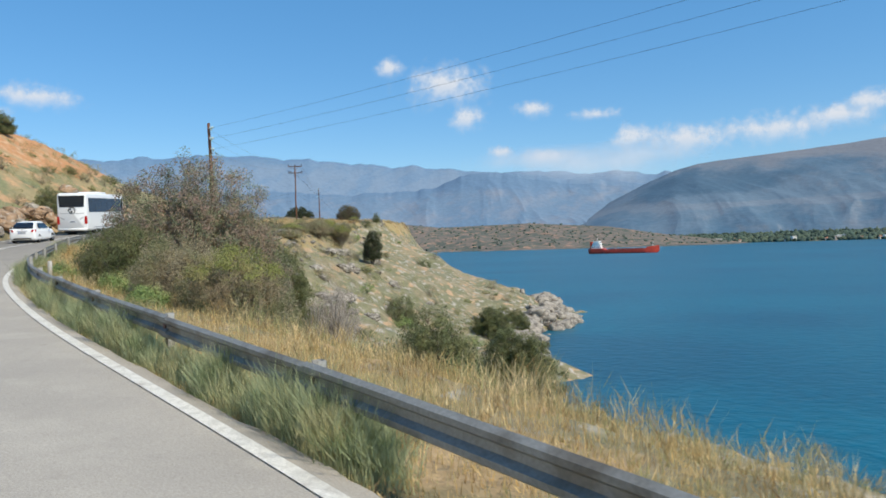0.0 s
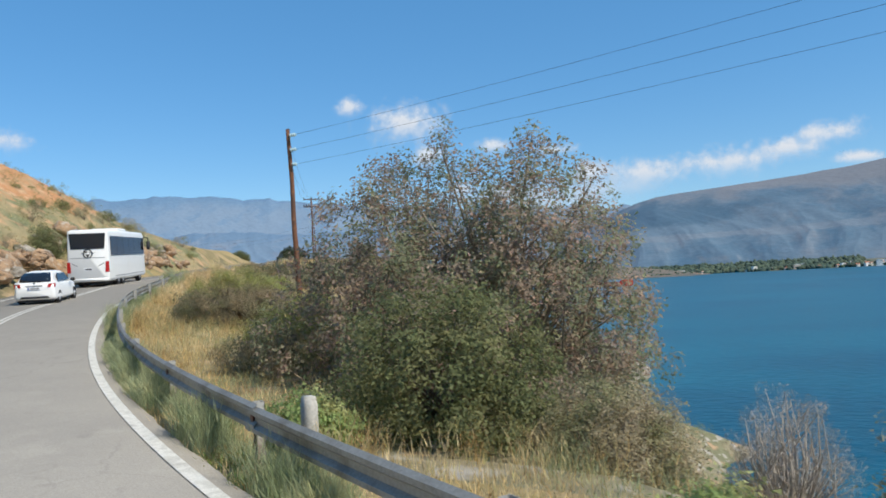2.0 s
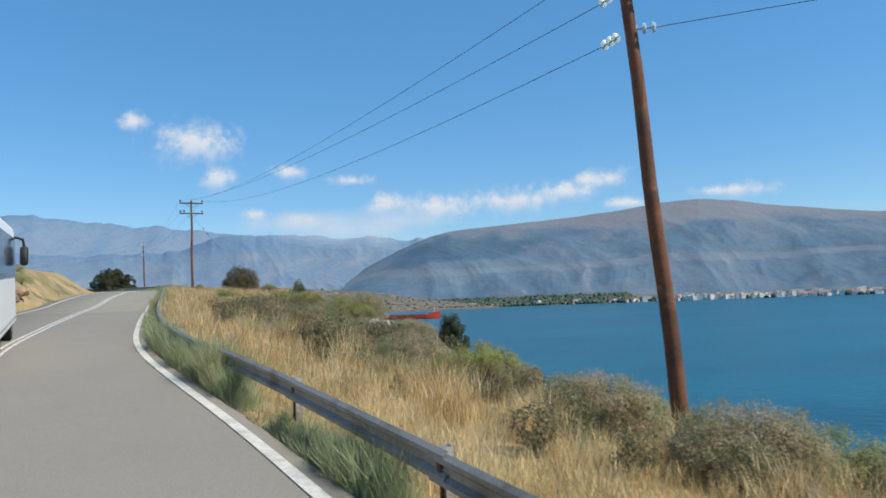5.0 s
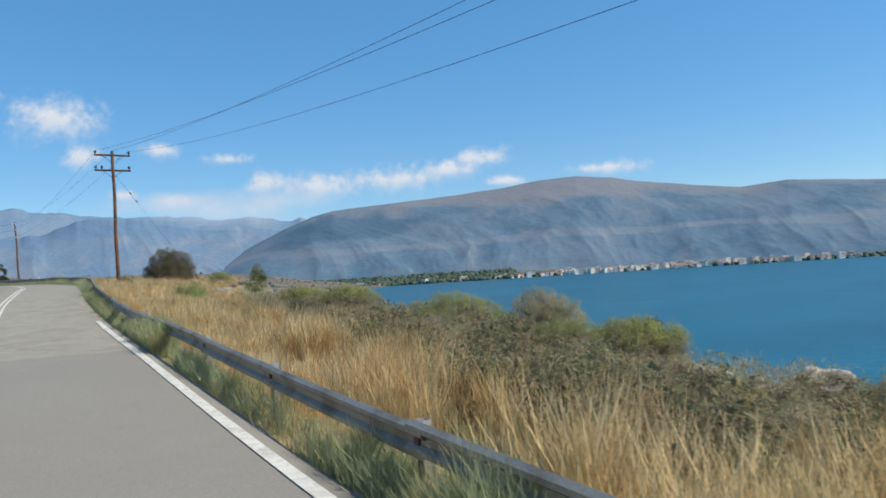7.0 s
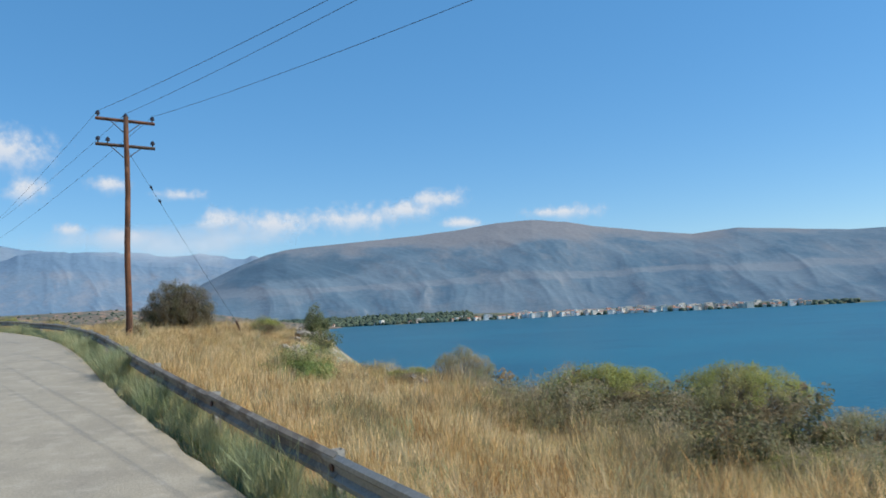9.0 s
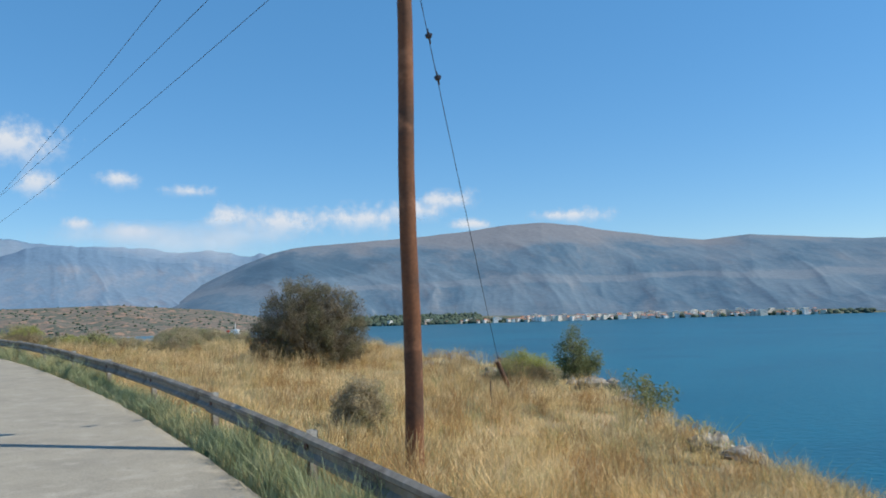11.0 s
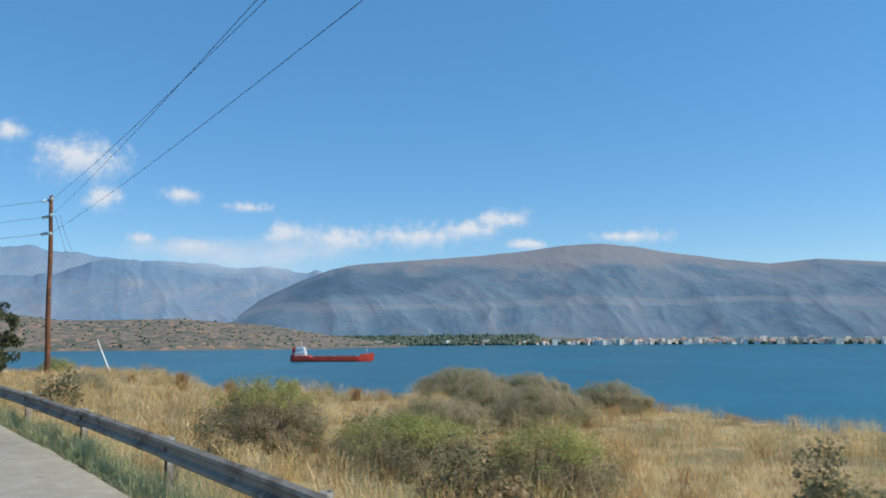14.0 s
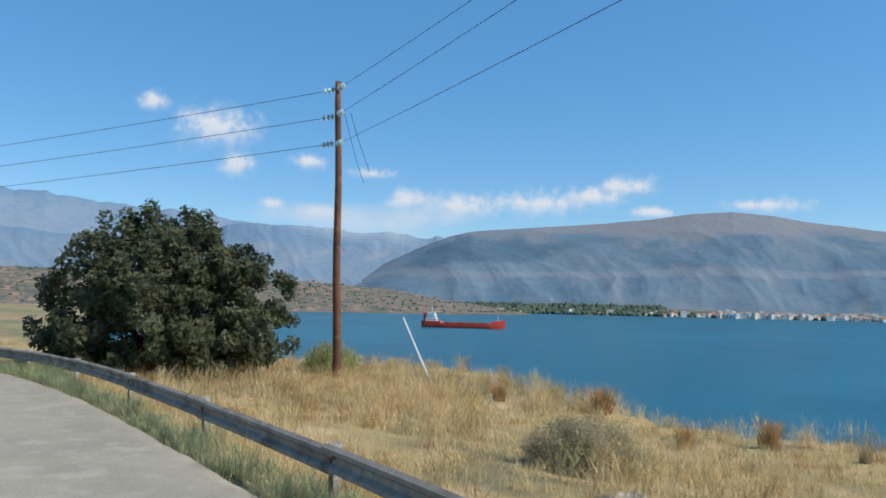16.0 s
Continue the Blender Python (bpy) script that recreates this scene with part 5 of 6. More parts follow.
def plant_domes(*rows):
    """Rounded twiggy bushes on short trunks, from rows of place, radius, the height of their tops, leaf on top, seed and label."""
    for x, y, r, top, mat, seed, lab in rows:
        h = top - z_at(x, y) + 0.06
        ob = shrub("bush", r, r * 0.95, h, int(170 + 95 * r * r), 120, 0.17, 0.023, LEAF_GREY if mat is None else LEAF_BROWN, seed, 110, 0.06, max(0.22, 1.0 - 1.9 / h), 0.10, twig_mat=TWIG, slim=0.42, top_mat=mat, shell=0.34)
        tagged(stand(ob, x, y), lab, "bush", "bushes along the coast road")

# beside the bend where the drive begins
plant_bushes(
    (42.4, -37.8, 1.8, 2.5, LEAF_DARK, 21, "dark green rounded bush behind the guard rail"),
    (51.7, -42.0, 1.6, 1.95, LEAF_OLIVE, 22, "olive-green rounded bush behind the guard rail"),
    (48.9, -41.1, 1.65, 1.85, LEAF_GREY, 23, "brownish dry bush behind the guard rail"),
    (44.7, -37.6, 1.2, 1.6, LEAF_GREY, 24, "brownish dry bush under the autumn tree"),
    (50.2, -43.4, 0.5, 0.5, LEAF_GREEN, 72, "low fresh green bush behind the guard rail"),
    (46.4, -41.3, 0.6, 0.6, LEAF_GREEN, 73, "low fresh green bush behind the guard rail"),
    (41.3, -39.6, 0.6, 0.75, LEAF_GREEN, 74, "fresh green cushion bush beside the marker post"),
    (43.6, -36.2, 1.6, 2.0, LEAF_RUST, 25, "rusty brown bush on the slope"),
    (52.0, -32.0, 2.0, 2.9, LEAF_DARK, 26, "broad dark green bush on the sea slope"),
    (52.4, -25.0, 2.2, 3.9, LEAF_DARK, 28, "tall dark green bush on the sea slope"),
    (56.6, -39.2, 1.3, 1.3, LEAF_GREEN, 27, "fresh green bush on the sea slope"),
    (36.4, -33.6, 1.6, 1.6, LEAF_OLIVE, 29, "olive bush under the autumn tree"),
    (26.4, 7.1, 1.9, 3.0, LEAF_DARK, 30, "dark round shrub on the headland slope"),
    (29.8, 20.8, 2.6, 3.6, LEAF_DARK, 31, "dark round shrub above the rocky point"),
    (24.5, 40.0, 2.2, 3.3, LEAF_DARK, 32, "dark round shrub above the rocky point"))
BARE = material("bare_pale_twig", (0.46, 0.41, 0.36), 0.9, tones=[((0.34, 0.29, 0.24), 0.45, 0.6)], scale=2.0, fine=20, island=0.2)
tagged(stand(shrub("bush", 1.35, 1.3, 3.5, 240, 60, 0.22, 0.055, BARE, 71, 120, 0.06, 0.2, 0.12, twig_mat=BARE, slim=0.08, shell=0.45), 46.5, -30.8), "leafless bush with pale grey twigs on the sea slope", "bush", "bushes along the coast road")
# on the slope by the leaning pole
plant_bushes(
    (28.2, -25.9, 2.3, 2.2, LEAF_OLIVE, 33, "green and grey rounded bush behind the guard rail"),
    (29.2, -15.0, 3.1, 4.9, LEAF_DARK, 34, "dark green bush on the slope"),
    (30.9, -15.2, 2.1, 5.2, LEAF_DARK, 122, "dark green bush on the slope"),
    (32.2, -14.0, 1.6, 2.4, LEAF_DARK, 35, "dark green bush on the slope"),
    (19.6, -13.6, 1.5, 1.1, LEAF_GREY, 91, "low grey brush in dry grass"),
    (17.2, -9.6, 1.6, 1.2, LEAF_OLIVE, 92, "low grey-green brush in dry grass"),
    (14.6, -5.4, 1.5, 1.2, LEAF_GREY, 93, "low grey brush in dry grass"),
    (23.0, -14.6, 1.7, 1.4, LEAF_OLIVE, 94, "low grey-green brush in dry grass"),
    (20.6, -9.6, 1.6, 1.4, LEAF_OLIVE, 95, "low grey-green brush in dry grass"),
    (25.3, -21.6, 1.2, 1.0, LEAF_GREEN, 96, "low fresh green bush in dry grass"),
    (24.0, -19.0, 1.4, 1.4, LEAF_OLIVE, 36, "low olive bush in dry grass"),
    (21.6, -16.6, 1.2, 1.1, LEAF_GREY, 37, "low dry bush in straw-coloured grass"))
# round the open grass and the headland
plant_domes(
    (6.1, 20.4, 1.75, 1.62, None, 39, "rounded leafless grey bush on a short trunk"),
    (3.1, 25.6, 1.7, 1.66, LEAF_LIME, 40, "rounded brown bush with yellow-green top"),
    (-4.9, 34.6, 1.8, 2.12, LEAF_LIME, 41, "rounded brown bush with yellow-green top"),
    (-2.3, 33.2, 1.85, 2.1, LEAF_LIME, 43, "broad rounded bush with yellow-green top"),
    (-7.6, 45.0, 1.5, 2.3, None, 44, "rounded leafless grey bush at the edge of the drop"),
    (1.7, 30.6, 1.55, 1.3, LEAF_OLIVE, 42, "rounded brown bush with olive top"),
    (-0.5, 31.6, 1.3, 1.25, None, 45, "rounded grey twiggy bush on the slope"),
    (4.3, 27.6, 1.5, 1.15, LEAF_LIME, 115, "rounded bush with yellow-green top on the slope"),
    (7.6, 13.2, 1.4, 0.95, LEAF_LIME, 116, "rounded bush with yellow-green top on the slope"),
    (6.2, 15.9, 1.3, 0.8, LEAF_OLIVE, 117, "rounded brown bush with olive top"))
plant_bushes(
    (10.0, 2.9, 0.8, 0.7, LEAF_GREY, 97, "grey twiggy bush on the stony slope"),
    (7.9, -1.3, 0.6, 0.7, LEAF_GREEN, 98, "small green leafy shrub in dry grass"),
    (8.2, 6.0, 0.9, 0.65, LEAF_GREY, 111, "low grey twiggy bush in dry grass"),
    (11.7, 8.3, 1.4, 1.0, LEAF_GREY, 112, "grey twiggy bush on the stony slope"))
tagged(stand(shrub("tree", 1.4, 1.3, 4.6, 420, 75, 0.22, 0.05, LEAF_DEEP, 38, 10, 0.07, 0.1, 0.16, shell=0.35), 10.9, 25.4), "small dark tree at the edge of the drop", "tree")
# by the tall pole and the crest
plant_bushes(
    (-22.5, 53.4, 0.6, 1.1, LEAF_GREY, 118, "pale withered bush beside the utility pole"),
    (9.4, -3.4, 1.1, 0.9, LEAF_GREY, 113, "low grey twiggy bush in dry grass"),
    (12.8, -1.2, 0.8, 0.6, LEAF_OLIVE, 114, "low grey-green bush on the stony slope"),
    (-15.5, 66.4, 0.85, 1.95, LEAF_DARK, 46, "small dark tree at the top of the slope"),
    (-18.0, 62.5, 1.2, 1.4, LEAF_OLIVE, 47, "low olive bush beside a fence post"),
    (-46.4, 88.4, 1.6, 1.95, LEAF_OLIVE, 48, "rounded bush with green top"),
    (-42.8, 86.4, 1.95, 1.4, LEAF_OLIVE, 49, "low grey-brown bush with green top"),
    (-39.9, 83.6, 1.4, 1.65, LEAF_OLIVE, 50, "rounded bush with green top"),
    (-41.5, 106.0, 2.6, 1.6, LEAF_GREY, 51, "broad grey-brown bush at the crest"),
    (-34.4, 80.4, 0.95, 1.1, LEAF_OLIVE, 52, "low green-topped bush in dry grass"))
# on the last grassy shoulder
plant_bushes(
    (-38.5, 103.5, 2.0, 1.5, LEAF_GREY, 119, "broad grey-brown bush at the crest"),
    (-35.6, 101.0, 1.8, 1.3, LEAF_GREY, 120, "broad grey-brown bush at the crest"),
    (-40.5, 99.2, 1.7, 1.3, LEAF_GREY, 121, "broad grey-brown bush in dry grass"),
    (-42.3, 94.3, 2.0, 1.3, LEAF_GREY, 54, "broad grey-brown bush in dry grass"),
    (-38.8, 96.0, 2.0, 1.4, LEAF_GREY, 55, "broad grey-brown bush in dry grass"),
    (-50.2, 99.6, 0.32, 0.75, LEAF_DARK, 56, "tiny dark bush in dry grass"),
    (-68.5, 119.7, 1.3, 1.3, LEAF_GREEN, 57, "fresh green bush behind the utility pole"),
    (-57.9, 102.3, 1.2, 1.0, LEAF_GREY, 58, "low grey bush in dry grass"),
    (-13.0, 40.0, 1.2, 1.1, LEAF_GREEN, 61, "low green bush in dry grass"),
    (-2.6, -10.4, 1.6, 2.4, LEAF_DARK, 99, "dark rounded bush on the cutting beyond the road"),
    (-6.5, -4.5, 1.4, 1.8, LEAF_DARK, 100, "dark rounded bush on the cutting beyond the road"),
    (-56.5, 71.5, 1.7, 2.8, LEAF_DARK, 63, "dark rounded bush beyond the road"),
    (-62.0, 80.5, 2.2, 3.2, LEAF_DARK, 64, "dark rounded bush beyond the road"))

# a belt of low brush beyond the tall grass
rng = random.Random(29)
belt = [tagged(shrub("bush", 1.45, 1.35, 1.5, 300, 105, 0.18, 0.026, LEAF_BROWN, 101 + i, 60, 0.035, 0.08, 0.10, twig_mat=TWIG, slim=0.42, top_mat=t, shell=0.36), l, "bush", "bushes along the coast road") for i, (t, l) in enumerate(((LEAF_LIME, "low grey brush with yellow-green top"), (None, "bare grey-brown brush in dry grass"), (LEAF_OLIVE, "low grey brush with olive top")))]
for i, q in enumerate(np.arange(9, 43, 1.5)):
    x, y, _ = along(S0 + q + rng.uniform(-0.4, 0.4), np.interp(q, [-4, 5, 20, 42], [7.0, 7.6, 8.6, 9.5]) + (2.0 if i % 2 else 0.0) + rng.uniform(-0.6, 0.6))
    k = rng.uniform(0.75, 1.1) * np.interp(q, [14, 26], [0.72, 1.0])
    m = Matrix.Translation((x, y, z_at(x, y) - 0.06)) @ Matrix.Rotation(rng.uniform(0, 6.28), 4, "Z") @ Matrix.Diagonal((k, k, k * rng.uniform(0.55, 0.8), 1))
    if i < 3:
        belt[i].matrix_basis = m
    else:
        copy_thing(belt[rng.randrange(3)], m)

# small shrubs scattered on the slopes and the hill
smalls = [tagged(shrub("shrub", 0.8, 0.75, 0.9, 46, 44, 0.18, 0.034 if m is LEAF_GREY else 0.036, m, 80 + i, 6, 0.02, 0.02, 0.1, twig_mat=TWIG, slim=0.22 if m is LEAF_GREY else 0.55), l, "shrub", "low shrubs on the slopes") for i, (m, l) in enumerate(((LEAF_OLIVE, "low olive shrub on stony ground"), (LEAF_GREY, "low dry grey-brown shrub on stony ground"), (LEAF_DARK, "low dark green shrub on stony ground"), (LEAF_GREEN, "low bright green shrub on stony ground")))]
rng = random.Random(17)
count = 0
while count < 265:
    side = rng.random()
    if side < 0.44:
        q, o = rng.uniform(-88, 62), rng.uniform(4, 46)
        kk, big = rng.choice((0, 1, 1, 2, 0, 3)), rng.uniform(0.7, 1.9)
        if q > -20 and o < 11 or q < -70 and o < 12:
            continue
    elif side < 0.62:
        q, o = rng.uniform(-60, 28), rng.uniform(-32, -9.6)
        kk, big = rng.choice((0, 0, 2, 1, 1)), rng.uniform(0.6, 1.35)
    else:
        q, o = rng.uniform(2, 36), rng.uniform(2.6, 11)
        kk, big = rng.choice((0, 1, 1, 1, 1)), rng.uniform(0.6, 1.1)
        if q < 18 and o < 5.5 or 18 <= q < 60 and o < 7:
            continue
    x, y, _ = along(S0 + q, o)
    z = z_at(x, y)
    if z < SEA + 1.5:
        continue
    m = Matrix.Translation((x, y, z - 0.05)) @ Matrix.Rotation(rng.uniform(0, 6.28), 4, "Z") @ Matrix.Diagonal((big, big, big * rng.uniform(0.8, 1.15), 1))
    if count < 4:
        smalls[count].matrix_basis = m
    else:
        copy_thing(smalls[kk], m)
    count += 1

hill_rng = random.Random(71)
for i in range(34):        # olive and grey cover on the cutting's flank
    x, y, _ = along(S0 + hill_rng.uniform(-12, 36), -10.0 - hill_rng.uniform(0, 1) ** 1.3 * 7.0)
    big = hill_rng.uniform(0.9, 1.8)
    copy_thing(smalls[hill_rng.choice((0, 0, 1, 1, 2))], Matrix.Translation((x, y, z_at(x, y) - 0.05)) @ Matrix.Rotation(hill_rng.uniform(0, 6.28), 4, "Z") @ Matrix.Diagonal((big, big, big * 0.85, 1)))

# dense low scrub, too fine to tell apart
def scrub_cover(seed, n, q0, q1, o0, o1, mat, size, label):
    rs = np.random.RandomState(seed)
    c = np.array([along(S0 + a, o0 + (o1 - o0) * b) for a, b in zip(rs.uniform(q0, q1, n), rs.uniform(0, 1, n) ** 1.2)])
    c[:, 2] = ground(c[:, 0], c[:, 1])
    c = c[(c[:, 2] > SEA + 1.5) & (fbm(c[:, 0] * 0.12, c[:, 1] * 0.12, 3, 19) > rs.uniform(-0.5, 0.15, n))]
    k = np.repeat(rs.uniform(0.6, 1.5, len(c)), 5)[:, None] * size
    lumps = np.repeat(c, 5, 0) + rs.normal(size=(len(c) * 5, 3)) * np.array([0.42, 0.42, 0.14]) * k + np.array([0, 0, 0.2]) * k
    V, F = leaf_cloud(rs, lumps, 46, 0.3 * size, 0.045, np.array([0.0, 0.0, -40.0]))
    tagged(new("scrub", fast_mesh("scrub", V, F, mat)), label, "scrub", kind="stuff")

scrub_cover(91, 420, -62, 26, -10.5, -30, LEAF_OLIVE, 1.0, "low olive scrub covering the dry bank")
scrub_cover(92, 520, -62, 30, 8, 40, LEAF_OLIVE, 1.3, "low olive scrub on the stony sea slope")
scrub_cover(93, 300, -62, 30, 8, 40, LEAF_BROWN, 1.2, "low grey-brown scrub on the stony sea slope")

# withered leafy herbs standing in the grass
herbs = [tagged(shrub("herb", r, r, h, n, 17, 0.13, 0.042, m, 140 + i, 8, 0.012, 0.05, 0.3, twig_mat=TWIG, slim=0.5, shell=0.7), l, "herb", "withered herbs in the dry grass") for i, (r, h, n, m, l) in enumerate(((0.42, 0.95, 46, LEAF_HERB, "tall withered grey-green herb in dry grass"), (0.50, 0.75, 50, LEAF_HUSK, "withered brown herb in dry grass"), (0.45, 0.85, 50, LEAF_HERB, "bushy withered grey-green herb in dry grass"), (0.36, 0.5, 34, LEAF_OLIVE, "small olive-green herb in dry grass")))]
rng = random.Random(43)
count = 0
while count < 295:
    if count < 240:
        q = rng.uniform(-12, 36) if count < 170 else rng.uniform(2, 16)
        near = np.interp(q, [-12, -4, 4, 12, 18, 24, 36], [4.0, 2.6, 2.4, 4.2, 6.6, 7.6, 8.5])
        o = near + abs(rng.gauss(0, 2.4))
    elif count < 280:
        q, o = rng.uniform(-40, -12), rng.uniform(1.4, 7.5)
    else:
        q, o = rng.uniform(84, 106), rng.uniform(1.5, 13)
    x, y, _ = along(S0 + q, o)
    if rng.random() > 0.75 + 0.6 * float(value_noise(np.array([x * 0.4]), np.array([y * 0.4]), 71)[0]):
        continue
    k = rng.uniform(0.7, 1.4) * (0.7 if q < -12 else 1.0)
    m = Matrix.Translation((x, y, z_at(x, y) - 0.04)) @ Matrix.Rotation(rng.uniform(0, 6.28), 4, "Z") @ Matrix.Diagonal((k, k, k * rng.uniform(0.8, 1.2), 1))
    if count < 4:
        herbs[count].matrix_basis = m
    else:
        copy_thing(herbs[rng.choice((0, 0, 1, 1, 2, 3))], m)
    count += 1

# ---- rocks ----
LIME = material("limestone", (0.33, 0.295, 0.245), 0.9, tones=[((0.17, 0.145, 0.12), 0.46, 0.6), ((0.46, 0.42, 0.36), 0.54, 0.66)], scale=1.3, fine=9, bump=0.05, piece=0.15)
OCHRE = material("ochre_rock", (0.38, 0.25, 0.15), 0.9, tones=[((0.24, 0.17, 0.12), 0.47, 0.6), ((0.46, 0.40, 0.33), 0.54, 0.66)], scale=1.1, fine=8, bump=0.05, piece=0.18)

def rock_mesh(seed, mat):
    bm = bmesh.new()
    bmesh.ops.create_icosphere(bm, subdivisions=3, radius=1.0)
    for v in bm.verts:
        d = v.co.normalized()
        k = 1.0 + 0.28 * noise.noise(d * 1.4 + Vector((seed * 5.1, 0, seed)))
        c = noise.cell(d * 2.2 + Vector((seed, seed * 2, 0)))
        k += 0.16 * (c - 0.5) + 0.12 * noise.noise(d * 5 + Vector((0, seed, 0)))
        v.co = Vector((d.x * k, d.y * k * 0.8, d.z * k * 0.62))
    me = bpy.data.meshes.new("rock")
    bm.to_mesh(me)
    bm.free()
    me.materials.append(mat)
    return me

rocks = [rock_mesh(i, LIME) for i in range(5)]
ochres = [rock_mesh(20 + i, OCHRE) for i in range(3)]

LOOSE_V, LOOSE_F = [], []

def rock(x, y, k, ochre=False, sink=0.3, loose=False):
    me = rng.choice(ochres if ochre else rocks)
    m = Matrix.Translation((x, y, z_at(x, y) + k * (0.45 - sink))) @ Euler((rng.uniform(-0.4, 0.4), rng.uniform(-0.4, 0.4), rng.uniform(0, 6.28))).to_matrix().to_4x4() @ Matrix.Diagonal((k, k * rng.uniform(0.7, 1.1), k * rng.uniform(0.6, 1.1), 1))
    if loose:
        V, F = np.array([v.co[:] for v in me.vertices]), np.array([p.vertices[:] for p in me.polygons])
        LOOSE_F.append(F + sum(len(v) for v in LOOSE_V))
        LOOSE_V.append(V @ np.array(m.to_3x3()).T + np.array(m.translation))
        return None
    ob = new("rock", me)
    ob.matrix_basis = m
    return tagged(ob, "rough ochre-stained boulder in the road cutting" if ochre else "weathered pale limestone boulder on the shore slope", "rock", "boulders in the cutting" if ochre else "limestone boulders")

for i in range(150):       # rocky shore of the point
    q = rng.uniform(2, 66)
    o = np.interp(q, [-26, -10, 13, 24, 45, 60, 70], [33, 39, 38, 39, 49, 49, 41]) + rng.gauss(-1.5, 2.2)
    x, y, _ = along(S0 + q, o)
    rock(x, y, rng.uniform(0.7, 2.3), loose=True)
tagged(new("shore_rocks", fast_mesh("shore_rocks", np.vstack(LOOSE_V), np.vstack(LOOSE_F), LIME)), "pale jagged limestone rocks at the water's edge", "rocks", kind="stuff")
LOOSE_V.clear()
LOOSE_F.clear()
for i in range(70):        # stones on the upper slope
    q = rng.uniform(-50, 20)
    o = np.interp(q, [-50, -36, -8, 20], [6, 8, 13, 15]) + abs(rng.gauss(0, 7))
    x, y, _ = along(S0 + q, o)
    rock(x, y, rng.uniform(0.25, 1.1))
for q0, q1, o0, o1, n in ((-45, -37, 3.6, 7.0, 11), (-30, -16, 8.5, 12.5, 16), (-8, 8, 10, 13.5, 22), (46, 64, 10, 15, 16), (66.4, 68.6, 15.6, 17.2, 12), (53.2, 55.8, 9.2, 10.6, 8), (57.2, 59.4, 11.2, 12.8, 7), (60.8, 62.6, 13.0, 14.4, 6), (58, 74, 13, 17, 14), (4, 12, 12, 16, 10), (38, 46, 9, 12, 8)):
    for i in range(n):
        x, y, _ = along(S0 + rng.uniform(q0, q1), rng.uniform(o0, o1))
        rock(x, y, rng.uniform(0.2, 0.55) if q0 > 20 else rng.uniform(0.12, 0.34) if q0 < -40 else rng.uniform(0.15, 0.5))
x, y, _ = along(S0 + 2.9, 10.3)
rock(x, y, 1.0, False, 0.2)
rock(-57.4, 98.3, 0.5, False, 0.15)
for x, y, k in ((9.0, 11.6, 0.55), (9.6, 10.9, 0.45), (8.6, 12.4, 0.5), (10.6, 9.2, 0.5), (13.2, 6.6, 0.6), (13.9, 5.2, 0.5), (12.9, 7.8, 0.45)):
    rock(x, y, k, False, 0.25)
for i in range(175):       # cut bank beyond the far lane
    q = rng.uniform(-46, 26)
    x, y, _ = along(S0 + q, -9.0 - abs(rng.gauss(0.6, 1.5)))
    rock(x, y, rng.uniform(0.3, 1.25), i > 40 or rng.random() < 0.6, 0.2, i > 40)
tagged(new("bank_rocks", fast_mesh("bank_rocks", np.vstack(LOOSE_V), np.vstack(LOOSE_F), OCHRE)), "ochre-stained broken rock in the road cutting", "rocks", kind="stuff")

for i in range(44):        # loose stones along the foot of the rail
    x, y, _ = along(S0 + rng.uniform(-88, 125), rng.choice((rng.uniform(-0.5, -0.2), rng.uniform(0.2, 1.2))))
    rock(x, y, rng.uniform(0.06, 0.16))

# ---- grass ----
STRAW = material("dry_grass", (0.67, 0.49, 0.23), 0.8, spec=0.2, tones=[((0.76, 0.61, 0.35), 0.46, 0.56), ((0.40, 0.255, 0.11), 0.52, 0.60), ((0.46, 0.42, 0.19), 0.54, 0.62)], scale=0.8, fine=5, island=0.32, thin=0.45, grain=0.24)
WEED = material("green_weed", (0.40, 0.44, 0.255), 0.75, spec=0.2, tones=[((0.54, 0.51, 0.28), 0.48, 0.6), ((0.26, 0.315, 0.16), 0.52, 0.62)], scale=1.3, fine=5, island=0.3, thin=0.45, grain=0.2)
FORB = material("dry_forb", (0.30, 0.25, 0.15), 0.8, spec=0.2, tones=[((0.22, 0.225, 0.11), 0.47, 0.58), ((0.40, 0.28, 0.145), 0.53, 0.63)], scale=1.4, fine=5, island=0.3, thin=0.45, grain=0.2)
TUFT = material("brown_tuft", (0.36, 0.215, 0.095), 0.8, spec=0.2, tones=[((0.55, 0.38, 0.20), 0.5, 0.62)], scale=1.4, fine=5, island=0.3, thin=0.45, grain=0.2)
LUSH = material("fresh_weed", (0.16, 0.225, 0.06), 0.7, spec=0.25, tones=[((0.26, 0.28, 0.09), 0.48, 0.6)], scale=1.4, fine=5, island=0.3, thin=0.45, grain=0.2)
PLUME = material("plume_grass", (0.67, 0.485, 0.235), 0.75, spec=0.2, tones=[((0.80, 0.65, 0.41), 0.46, 0.58), ((0.44, 0.26, 0.11), 0.53, 0.62)], scale=1.2, fine=5, island=0.32, thin=0.45, grain=0.24)

def straw(name, base, tone):
    return material(name, base, 0.8, spec=0.2, tones=[(tone, 0.46, 0.6)], scale=1.0, fine=5, island=0.28, thin=0.45, grain=0.22)

PALE_STRAW = straw("pale_straw", (0.82, 0.655, 0.375), (0.70, 0.54, 0.28))
RUST_STRAW = straw("rusty_straw", (0.47, 0.285, 0.125), (0.56, 0.37, 0.175))
GREY_STRAW = straw("grey_straw", (0.47, 0.395, 0.235), (0.36, 0.34, 0.18))

